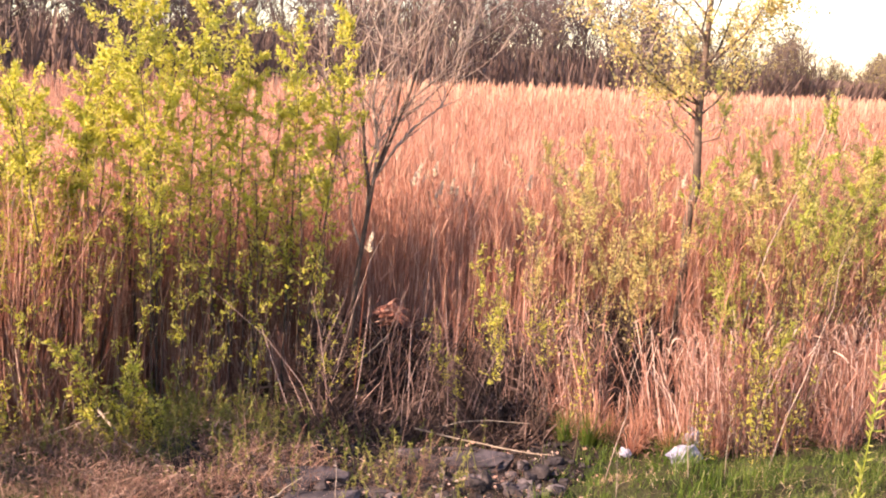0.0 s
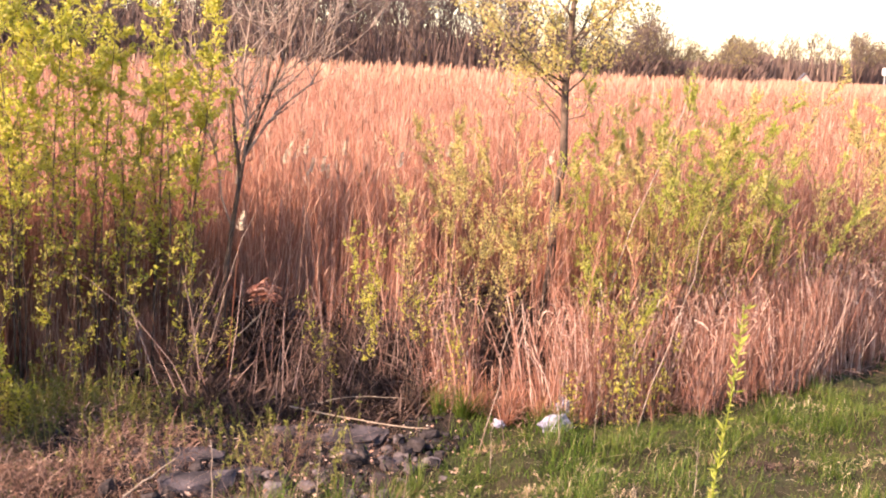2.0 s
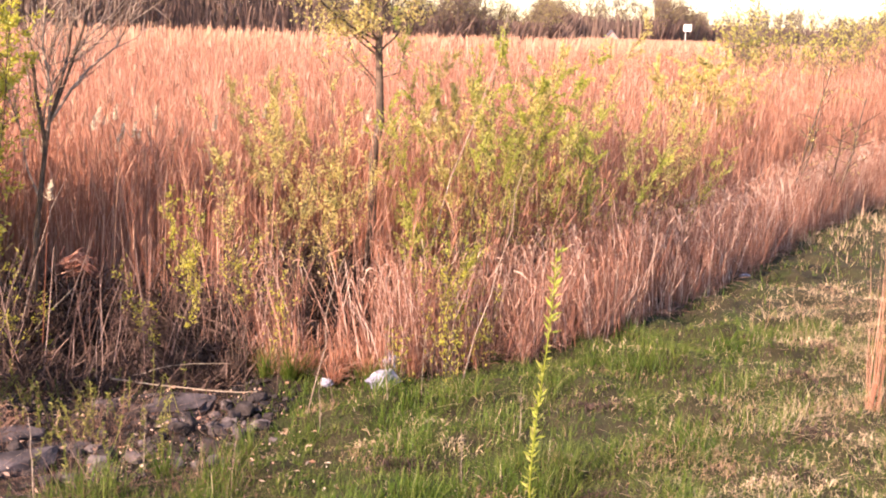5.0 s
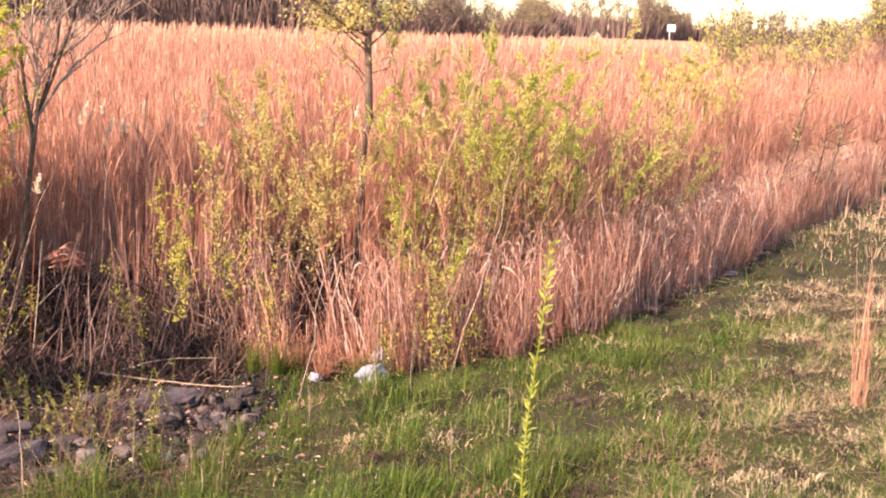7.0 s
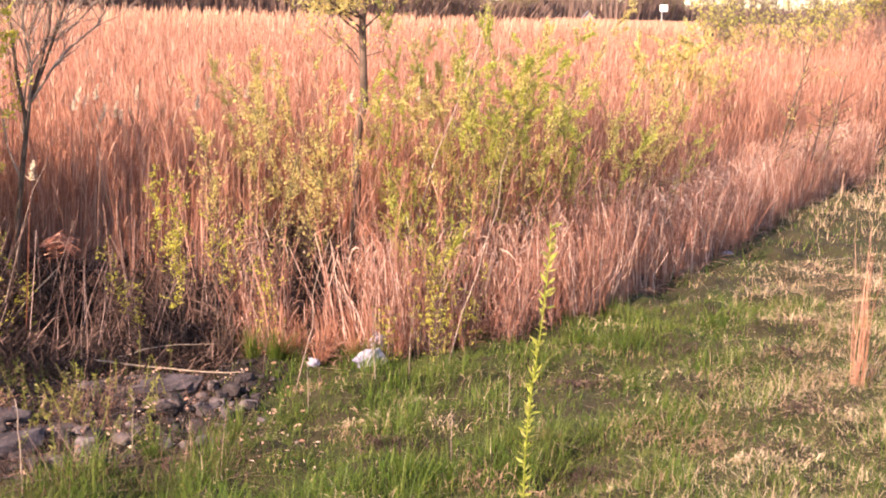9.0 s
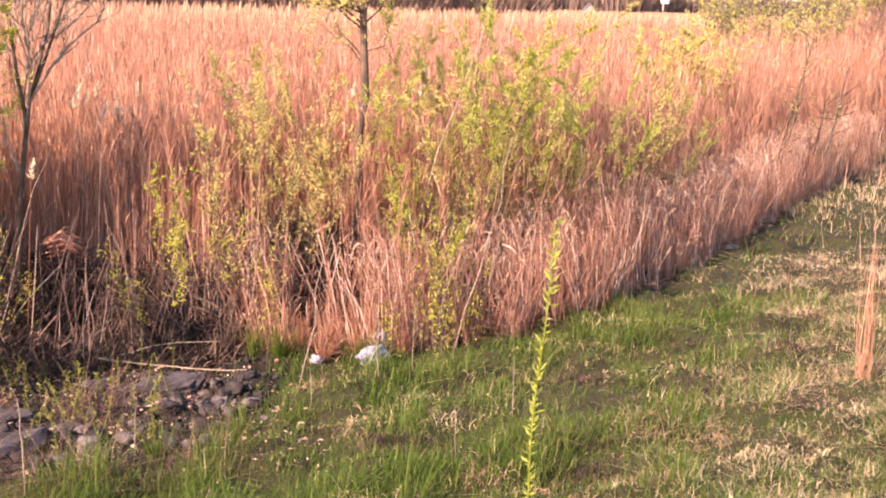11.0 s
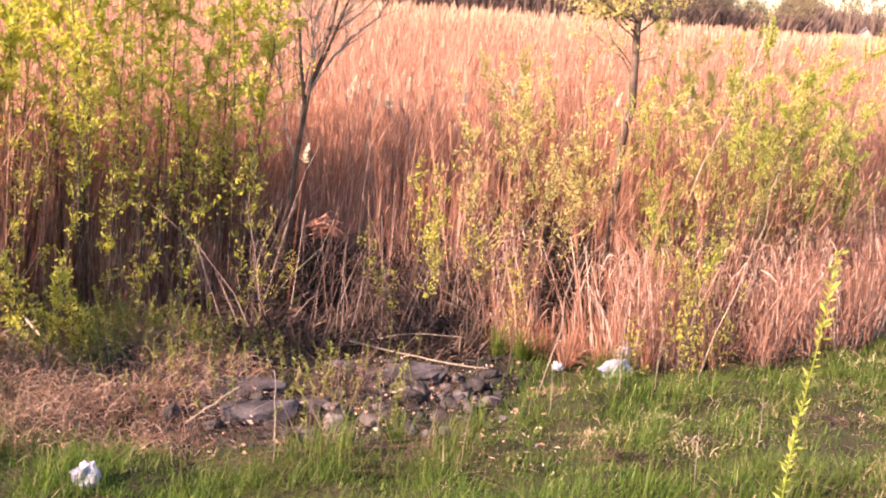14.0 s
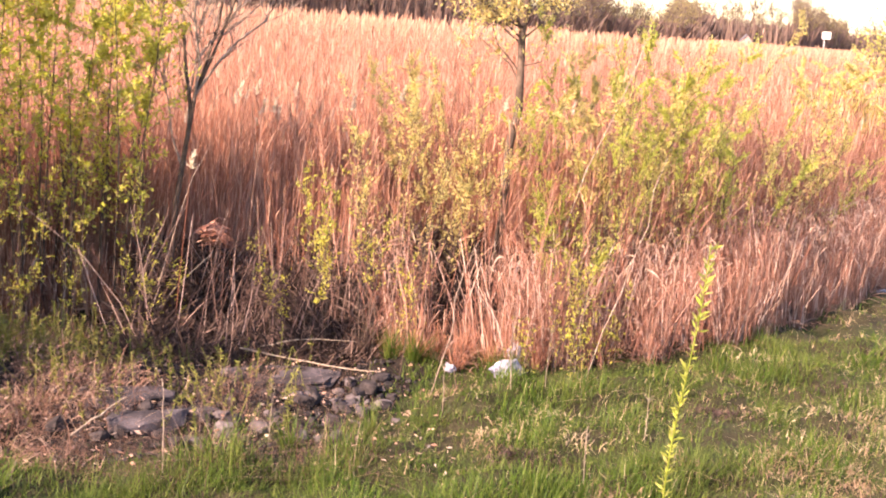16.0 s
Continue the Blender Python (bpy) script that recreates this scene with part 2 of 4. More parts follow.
def lumps(x, y, s, seed):
    r = np.random.default_rng(seed)
    total = 0
    for _ in range(7):
        f, a, ph = r.uniform(0.6, 1.6) * s, r.uniform(0, 6.28), r.uniform(0, 6.28)
        total = total + np.sin((x * np.cos(a) + y * np.sin(a)) * f + ph)
    return total / 7


def ground_height(x, y):
    x, y = np.asarray(x, float), np.asarray(y, float)
    z = 1.55 * (1 - smooth_step(y + 0.12 * x, 0.6, 5.6))            # the bank on which the camera stands
    z = z + 2.9 * smooth_step(x - 0.7 * y, 0.3, 4.5) * smooth_step(y, 20, 34)  # the rise beyond the grass strip
    z = z - 0.55 * np.exp(-((x + 0.05) / 0.9) ** 2 - ((y - 10.8) / 0.65) ** 2)   # the ditch
    z = z + 0.10 * np.exp(-((x + 2.2) / 1.1) ** 2 - ((y - 8.6) / 0.9) ** 2)
    near = 1 - smooth_step(np.hypot(x, y), 18, 40)
    return z + near * (0.06 * lumps(x, y, 2.2, 3) + 0.14 * lumps(x, y, 6.5, 4) + 0.07 * lumps(x, y, 13, 14))


# left of x = -4 the unseen edge is drawn nearer, to cast shade
EDGE_X = [-60, -12, -6, -4.4, -3.6, -3.0, -2.4, -1.7, -0.9, 0.0, 0.75, 1.05, 1.4, 2.25, 3.7, 5.1, 6.8, 8.7, 11.3, 15.8, 22, 40, 120, 300]
EDGE_Y = [9, 7.0, 7.4, 8.3, 9.0, 9.6, 10.5, 11.1, 11.2, 11.2, 11.0, 10.4, 10.0, 9.9, 10.2, 11.0, 12.4, 14.1, 16.7, 20.5, 27, 52, 165, 420]


def edge(x):
    """Where the reeds begin, seen from the bank."""
    return np.interp(x, EDGE_X, EDGE_Y)


def far_edge(x):
    return np.interp(x, [-60, -25, 0, 30, 46, 62, 80, 110, 160], [26, 45, 80, 101, 115, 160, 205, 232, 300])


def build_ground():
    xs = np.concatenate([np.linspace(-900, -40, 14), np.linspace(-34, -8, 14), np.linspace(-7, 18, 168), np.linspace(19, 60, 30), np.linspace(75, 900, 14)])
    ys = np.concatenate([np.linspace(-700, -25, 10), np.linspace(-20, 2, 12), np.linspace(2.3, 24, 150), np.linspace(25, 70, 32), np.linspace(85, 1600, 18)])
    X, Y = np.meshgrid(xs, ys)
    Z = ground_height(X, Y)
    nx, ny = len(xs), len(ys)
    j, i = np.meshgrid(np.arange(ny - 1), np.arange(nx - 1), indexing="ij")
    p = j * nx + i
    t = np.stack([p, p + 1, p + nx + 1, p, p + nx + 1, p + nx], -1).reshape(-1, 3)
    ob = mesh_object("ground", np.stack([X, Y, Z], -1), t, M_SOIL, smooth=True)
    # mud in the ditch, under the reeds and round the rubble, darkened for shade
    ob.data.materials.append(M_SHADED_MUD)
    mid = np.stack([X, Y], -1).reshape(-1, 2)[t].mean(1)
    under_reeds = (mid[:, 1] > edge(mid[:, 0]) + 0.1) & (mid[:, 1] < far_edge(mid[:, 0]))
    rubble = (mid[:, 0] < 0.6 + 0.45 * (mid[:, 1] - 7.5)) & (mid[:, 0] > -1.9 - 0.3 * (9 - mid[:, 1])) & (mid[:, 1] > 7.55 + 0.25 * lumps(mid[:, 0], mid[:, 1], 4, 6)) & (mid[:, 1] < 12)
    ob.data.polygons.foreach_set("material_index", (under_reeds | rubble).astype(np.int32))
    tagged(ob, "uneven brown soil with plant litter and moss", "ground", kind="structure")


build_ground()


# ---- the reed bed ----
def scatter(n, x0, x1, y0, y1, rng):
    return np.stack([rng.uniform(x0, x1, n), rng.uniform(y0, y1, n)], 1)


def on_ground(p, sink=0.02):
    return np.concatenate([p, (ground_height(p[:, 0], p[:, 1]) - sink)[:, None]], 1)


def in_view(p, margin=2.5):
    """Keeps what lies within the fan in view, and near unseen plants left of it for shade."""
    az = np.degrees(np.arctan2(p[:, 0], p[:, 1]))
    return (az > -24 - margin - 12 * (np.hypot(p[:, 0], p[:, 1]) < 15)) & (az < 41 + margin)


def hollow(x, y):
    """One in the ditch and in the dark gap before the tree, falling to nothing round them."""
    ditch = np.exp(-((x - 0.03) / 1.08) ** 6 - ((y - 10.35) / 0.85) ** 6)
    gap = np.exp(-((x - 1.95) / 0.48) ** 4 - ((y - 11.2) / 0.9) ** 4)
    return np.maximum(ditch, gap)


def reeds(name, spots, label, rng, k=4, sides=3, leaf_n=3, plume_share=0.5, hmean=2.1, fat=1.0, leaf_k=3):
    """Dry common reed: stalks, hanging leaves and plumes."""
    n = len(spots)
    base = on_ground(spots)
    h = hmean * rng.normal(1, 0.10, n) * (1 + 0.06 * lumps(spots[:, 0], spots[:, 1], 0.8, 9))
    back = spots[:, 1] - edge(spots[:, 0])
    h *= 1 - 0.27 * smooth_step(spots[:, 0], 0.3, 1.6) * (1 - smooth_step(back, 0.0, 2.4))
    lean = rng.normal(0, 0.095, (n, 2)) + [-0.02, -0.01]
    bend = rng.normal(0, 0.07, (n, 2)) + [0.0, 0.0]
    path = stalk_paths(base, h, lean, bend, k, rng)
    rad = np.linspace(1, 0.45, k)[None] * rng.uniform(0.0042, 0.0072, n)[:, None] * fat
    root = new(name)
    mesh_object("stalks", *tubes(path, rad, sides), M_STEM, root)
    # leaves
    who = np.repeat(np.arange(n), leaf_n)
    s = rng.uniform(0.45, 0.97, len(who))
    fk = s * (k - 1)
    i0 = np.minimum(fk.astype(int), k - 2)
    start = path[who, i0] + (path[who, i0 + 1] - path[who, i0]) * (fk - i0)[:, None]
    az = rng.uniform(0, 2 * np.pi, len(who))
    out = np.stack([np.cos(az) + 0.1, np.sin(az), rng.uniform(1.0, 4.0, len(who))], 1)
    L = rng.uniform(0.13, 0.36, len(who))[:, None]
    out = unit(out)
    mid = start + out * L * 0.55
    tip = mid + unit(out * [1, 1, 0.75] + [0, 0, -0.04]) * L * 0.45
    lp = np.stack([start, mid, tip], 1)
    w = np.stack([np.full(len(who), 0.6), np.full(len(who), 1.0), np.full(len(who), 0.1)], 1) * rng.uniform(0.0045, 0.010, len(who))[:, None] * fat
    side = unit(np.cross(out, rng.normal(size=out.shape)))
    mesh_object("blades", *ribbons(lp, w, side), M_REED_LEAF, root)
    # plumes
    has = np.flatnonzero(rng.random(n) < plume_share)
    top = path[has, -1]
    way = unit(path[has, -1] - path[has, -2])
    pieces = []
    droop = unit(way + np.stack([rng.normal(0.08, 0.35, len(has)), rng.normal(0, 0.3, len(has)), np.zeros(len(has))], 1))
    pl = rng.uniform(0.12, 0.26, len(has))[:, None]
    for _ in range(2):
        side = unit(np.cross(way, rng.normal(size=way.shape)))
        pp = np.stack([top - way * 0.02, top + way * pl * 0.35, top + way * pl * 0.6 + droop * pl * 0.1, top + way * pl * 0.55 + droop * pl * 0.45], 1)
        ww = np.array([[0.15, 1.0, 0.8, 0.12]]) * rng.uniform(0.010, 0.023, len(has))[:, None] * fat
        pieces.append(ribbons(pp, ww, side))
    mesh_object("plumes", *join(*pieces), M_PLUME, root)
    for ob in root.children:
        ob["kind"] = "stuff"
    return tagged(root, label, "reeds", kind="stuff")


def reed_spots(n, y_lo, y_hi, x0, x1, rng, fade=0.0):
    """Spots among the reeds between two depths behind the front edge."""
    p = scatter(n, x0, x1, y_lo, y_hi, rng)
    e = edge(p[:, 0])
    keep = (p[:, 1] > e + fade * rng.random(n) ** 2) & (p[:, 1] < far_edge(p[:, 0])) & in_view(p)
    keep &= rng.random(n) > 0.98 * hollow(p[:, 0], p[:, 1])
    clump = lumps(p[:, 0], p[:, 1], 4.5, 17) + 0.7 * lumps(p[:, 0], p[:, 1], 11, 18)
    keep &= clump > -0.28 + 0.5 * rng.normal(0, 0.3, n)
    thin = smooth_step(p[:, 0], 0.4, 1.4) * (1 - smooth_step(p[:, 1] - e, 0.9, 2.0))
    keep &= rng.random(n) > 0.8 * thin
    return p[keep]


def build_reeds():
    r = np.random.default_rng(21)
    # front belt: everything within 3.5 m of the front edge
    p = reed_spots(60000, 8.5, 30, -7, 22, r, 0.7)
    d = p[:, 1] - edge(p[:, 0])
    reeds("reed_front", p[d < 3.2][:8200], "dry russet reeds with hanging leaves and fluffy plumes", r, 4, 3, 6, 0.45, 2.05, 0.85)
    p = reed_spots(60000, 11, 34, -14, 30, r)
    d = p[:, 1] - edge(p[:, 0])
    reeds("reed_middle", p[d >= 3.0][:15000], "dry orange-brown reeds in a dense bed", r, 3, 3, 4, 0.42, 2.19, 1.0)
    p = reed_spots(110000, 26, 80, -38, 68, r)
    reeds("reed_behind", p[:16500], "sunlit dry reed tops in a wide bed", r, 2, 3, 2, 0.35, 2.45, 1.35)
    # far reeds: tufts
    p = reed_spots(90000, 60, 300, -70, 170, r)[:19000]
    n = len(p)
    base = on_ground(p)
    pieces = []
    for _ in range(2):
        h = 2.65 * r.normal(1, 0.09, n)
        path = stalk_paths(base + np.c_[r.normal(0, 0.4, (n, 2)), np.zeros(n)], h, r.normal(0.05, 0.1, (n, 2)), r.normal(0.08, 0.08, (n, 2)), 3, r)
        az = r.uniform(-0.6, 0.6, n)
        pieces.append(ribbons(path, np.array([[0.5, 1.0, 0.15]]) * r.uniform(0.12, 0.3, n)[:, None], np.stack([np.cos(az), np.sin(az), 0 * az], 1)))
    tagged(mesh_object("reed_far", *join(*pieces), M_FAR_REED), "far expanse of pale orange dry reeds", "reeds", kind="stuff")
    # broken stalks leaning over one another along the front
    m = 30000
    x = -4.2 + 20.2 * r.random(m) ** 1.15
    p = np.stack([x, edge(x) + r.uniform(-0.25, 1.6, m)], 1)
    p = p[lumps(p[:, 0], p[:, 1], 4.2, 23) + 0.8 * lumps(p[:, 0], p[:, 1], 10, 24) > 0.02 - 0.3 * smooth_step(p[:, 0], 2.5, 5.0) + r.normal(0, 0.12, m)]
    p = p[hollow(p[:, 0], p[:, 1]) < 0.5 * r.random(len(p))]
    p = p[(np.abs(p[:, 0] - 0.05) > 1.0) | (r.random(len(p)) < 0.05)]
    m = len(p)
    tuft = lumps(p[:, 0], p[:, 1], 3.0, 26)
    h = r.uniform(0.25, 1.0, m) * (1.05 + 0.6 * tuft)
    sway = np.stack([0.12 * lumps(p[:, 0], p[:, 1], 3.7, 27) - 0.03, 0.1 * lumps(p[:, 0], p[:, 1], 3.7, 28)], 1)
    path = stalk_paths(on_ground(p), np.maximum(h, 0.15), sway + r.normal(-0.02, 0.12, (m, 2)), r.normal(-0.02, 0.14, (m, 2)), 3, r)
    rad = np.array([[1, 0.9, 0.6]]) * (r.uniform(0.0024, 0.0046, m) + 0.0032 * (r.random(m) < 0.16))[:, None]
    fallen = mesh_object("broken_reeds", *tubes(path, rad, 3), M_BROKEN)
    tagged(fallen, "broken grey-pink reed stalks leaning at the bed's edge", "reeds", kind="stuff")
    # bare stalks packed behind the front
    m = 21000
    x = r.uniform(-6, 17, m)
    back = np.where(x < 1.0, r.uniform(0.15, 3.4, m), r.uniform(1.4, 3.8, m))
    p = np.stack([x, edge(x) + back], 1)
    p = p[in_view(p) & (hollow(p[:, 0], p[:, 1]) < r.random(m))]
    m = len(p)
    h = r.uniform(1.2, 1.95, m) * (1 - 0.3 * smooth_step(p[:, 0], 0.3, 1.6) * (1 - smooth_step(p[:, 1] - edge(p[:, 0]), 0.0, 2.4)))
    path = stalk_paths(on_ground(p), h, r.normal(0.02, 0.07, (m, 2)), r.normal(0.02, 0.05, (m, 2)), 2, r)
    ob = mesh_object("reed_thicket", *tubes(path, np.array([[1, 0.5]]) * r.uniform(0.0034, 0.0060, m)[:, None], 3), M_STEM)
    tagged(ob, "dense bare brown reed stalks", "reeds", kind="stuff")
    # thin stalks standing and leaning in the ditch, greyed and darkened for its shade
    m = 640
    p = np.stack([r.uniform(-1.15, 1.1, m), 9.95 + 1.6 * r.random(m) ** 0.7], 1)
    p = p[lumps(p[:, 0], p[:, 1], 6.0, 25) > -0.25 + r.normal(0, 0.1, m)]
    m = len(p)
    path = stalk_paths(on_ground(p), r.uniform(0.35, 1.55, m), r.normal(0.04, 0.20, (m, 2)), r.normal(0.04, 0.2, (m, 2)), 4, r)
    ob = mesh_object("ditch_reeds", *tubes(path, np.array([[1, 0.9, 0.75, 0.5]]) * r.uniform(0.0026, 0.0046, m)[:, None], 3), M_DITCH_SHADE)
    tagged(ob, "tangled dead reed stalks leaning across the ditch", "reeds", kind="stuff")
    # rotten collapsed reeds, shade put into their colour, in ditch, gap and front
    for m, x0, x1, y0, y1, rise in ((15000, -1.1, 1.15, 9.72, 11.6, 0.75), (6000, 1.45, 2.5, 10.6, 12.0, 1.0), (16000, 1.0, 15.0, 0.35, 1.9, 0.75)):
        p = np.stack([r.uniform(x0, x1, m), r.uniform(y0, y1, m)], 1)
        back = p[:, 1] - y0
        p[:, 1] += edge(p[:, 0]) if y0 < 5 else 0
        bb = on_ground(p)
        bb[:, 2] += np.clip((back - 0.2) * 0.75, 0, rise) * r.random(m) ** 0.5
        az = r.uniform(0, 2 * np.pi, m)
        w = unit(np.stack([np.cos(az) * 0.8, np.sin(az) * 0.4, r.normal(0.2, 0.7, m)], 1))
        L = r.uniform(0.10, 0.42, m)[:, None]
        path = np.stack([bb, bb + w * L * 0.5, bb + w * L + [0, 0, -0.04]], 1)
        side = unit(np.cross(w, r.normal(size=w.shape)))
        ob = mesh_object("rotten_shade_reeds", *ribbons(path, np.array([[0.7, 1, 0.3]]) * r.uniform(0.008, 0.022, m)[:, None], side), M_ROTTEN_SHADE)
        tagged(ob, "collapsed rotten reeds, darkened to show shade", "reeds", kind="stuff")
    # pale dead leaves hanging on the thin front stalks
    m = 15000
    x = 0.9 + 16 * r.random(m) ** 0.8
    p = np.stack([x, edge(x) + r.uniform(-0.05, 1.8, m)], 1)
    p = p[hollow(p[:, 0], p[:, 1]) < 0.3]
    m = len(p)
    bb = on_ground(p)
    bb[:, 2] += r.uniform(0.05, 1.1, m)
    az = r.uniform(0, 2 * np.pi, m)
    w = unit(np.stack([np.cos(az) * 0.6, np.sin(az) * 0.5, r.normal(0.1, 1.0, m)], 1))
    L = r.uniform(0.06, 0.22, m)[:, None]
    path = np.stack([bb, bb + w * L * 0.5, bb + w * L + [0, 0, -0.05]], 1)
    side = unit(np.cross(w, r.normal(size=w.shape)))
    ob = mesh_object("dead_reed_leaves", *ribbons(path, np.array([[0.6, 1, 0.15]]) * r.uniform(0.005, 0.012, m)[:, None], side), M_PALE_LEAF)
    tagged(ob, "pale pink dead reed leaves hanging on thin stalks", "reeds", kind="stuff")
    # litter between the stalks
    m = 12000
    x = r.uniform(-5, 16, m)
    p = np.stack([x, edge(x) + np.maximum(r.normal(0.4, 0.4, m), -0.12)], 1)
    b = on_ground(p, -0.01)
    az = r.uniform(0, 2 * np.pi, m)
    w = np.stack([np.cos(az), np.sin(az), r.uniform(-0.05, 0.35, m)], 1)
    L = r.uniform(0.1, 0.4, m)[:, None]
    path = np.stack([b, b + w * L * 0.5 + [0, 0, 0.03], b + w * L], 1)
    side = unit(np.cross(w, r.normal(size=w.shape) * 0.4 + [0, 0, 1]))
    ob = mesh_object("reed_litter", *ribbons(path, np.array([[0.6, 1, 0.2]]) * r.uniform(0.008, 0.018, m)[:, None], side), M_RUST_STRAW)
    tagged(ob, "russet fallen reed leaves littering the ground", "plant litter", kind="stuff")


build_reeds()


# ---- grass strip ----
def build_grass():
    r = np.random.default_rng(31)

    def lay(name, n, x0, x1, y0, y1, h0, h1, width, material, label, keep, k=3, droop=0.5):
        p = scatter(n, x0, x1, y0, y1, r)
        p = p[keep(p) & in_view(p, 6)]
        m = len(p)
        az = r.uniform(0, 2 * np.pi, m)
        lean = np.stack([np.cos(az), np.sin(az)], 1) * r.uniform(0.1, 0.9, m)[:, None]
        path = stalk_paths(on_ground(p), r.uniform(h0, h1, m) * (0.62 + 1.0 * smooth_step(0.6 * lumps(p[:, 0], p[:, 1], 2.6, 5) + lumps(p[:, 0], p[:, 1], 7.0, 7), -0.15, 0.4)), lean, lean * droop, k, r)
        ww = np.linspace(1, 0.12, k)[None] * width * r.uniform(0.6, 1.3, m)[:, None]
        side = np.stack([-np.sin(az), np.cos(az), 0 * az], 1)
        ob = mesh_object(name, *ribbons(path, ww, side), material)
        return tagged(ob, label, "grass", kind="stuff")

    def pale_zone(p):
        return smooth_step(p[:, 0] - 0.9 * (p[:, 1] - 6.2), 2.0, 4.2)

    def open_ground(p):
        rubble = np.exp(-((p[:, 0] + 0.3) / 1.15) ** 2 - ((p[:, 1] - 8.7) / 0.8) ** 2)
        weedy = (p[:, 0] < 0.45 + 0.45 * (p[:, 1] - 7.5)) & (p[:, 1] > 7.45 + 0.3 * lumps(p[:, 0], p[:, 1], 4, 6))
        bare = lumps(p[:, 0], p[:, 1], 2.1, 8) + 0.5 * lumps(p[:, 0], p[:, 1], 5, 12)
        return (p[:, 1] < edge(p[:, 0]) + 0.15) & (r.random(len(p)) > 0.93 * rubble) & (r.random(len(p)) > 0.6 * pale_zone(p)) & (~weedy | (r.random(len(p)) < 0.12)) & (bare < 0.5 + 0.35 * r.random(len(p)))

    lay("grass_near", 165000, -4, 13, 4.6, 11, 0.04, 0.17, 0.0085, M_GRASS, "short fresh green grass with dry blades", open_ground)
    lay("grass_beyond", 50000, 4, 26, 10, 30, 0.04, 0.14, 0.016, M_GRASS, "short green grass along the reeds' edge", open_ground, 2)
    lay("dry_grass", 27000, -4, 22, 4.6, 26, 0.05, 0.18, 0.009, M_STRAW, "flattened straw-coloured dead grass", lambda p: (p[:, 1] < edge(p[:, 0]) + 0.2) & (lumps(p[:, 0], p[:, 1], 2.1, 8) + 0.5 * lumps(p[:, 0], p[:, 1], 5, 12) > 0.08 - 0.25 * r.random(len(p))), 3, 1.6)
    lay("pale_straw", 125000, 0.5, 14, 4.8, 13, 0.03, 0.12, 0.0075, M_PALE_STRAW, "short pale dead blades mixed into the turf", lambda p: (p[:, 1] < edge(p[:, 0]) + 0.1) & ((p[:, 0] > 0.6 + 0.45 * (p[:, 1] - 7.5)) | (p[:, 1] < 7.4)) & (r.random(len(p)) < 0.16 + 0.84 * pale_zone(p)), 3, 2.2)
    lay("tan_grass", 45000, 7.5, 26, 11, 30, 0.06, 0.24, 0.013, M_PALE_STRAW, "tan dead grass along the far reed edge", lambda p: (p[:, 1] < edge(p[:, 0]) + 0.2) & (r.random(len(p)) < smooth_step(p[:, 0] + 0.5 * (p[:, 1] - edge(p[:, 0])), 8.5, 13.0)), 3, 0.9)
    lay("grass_tall", 26000, -3, 9, 4.4, 7.7, 0.08, 0.24, 0.007, M_GRASS, "longer fresh grass blades at the bank's foot", open_ground, 4, 0.8)
    lay("bank_grass", 46000, 13, 60, 17.5, 70, 0.25, 0.8, 0.02, M_FAR_REED, "tall tan dead grass on the rise", lambda p: (p[:, 1] < edge(p[:, 0]) + 9) & (p[:, 1] > edge(p[:, 0]) - 2.6 - 0.6 * np.maximum(p[:, 1] - 20, 0)), 3, 0.6)
    lay("dead_grass_mat", 26000, -5, 0.9, 7.2, 10.6, 0.08, 0.32, 0.0045, M_RUST_STRAW, "matted russet dead grass round the rubble", lambda p: (lumps(p[:, 0], p[:, 1], 3.1, 15) > -0.15) & (p[:, 1] < edge(p[:, 0]) + 0.2) & ((p[:, 0] < -1.0) | (r.random(len(p)) < 0.55)), 4, 2.2)


build_grass()


# ---- shrubs and trees ----
def thing(name, x, y, label, category, group="", sink=0.0):
    root = new(name)
    root.location = (x, y, float(ground_height(x, y)) - sink)
    return tagged(root, label, category, group)


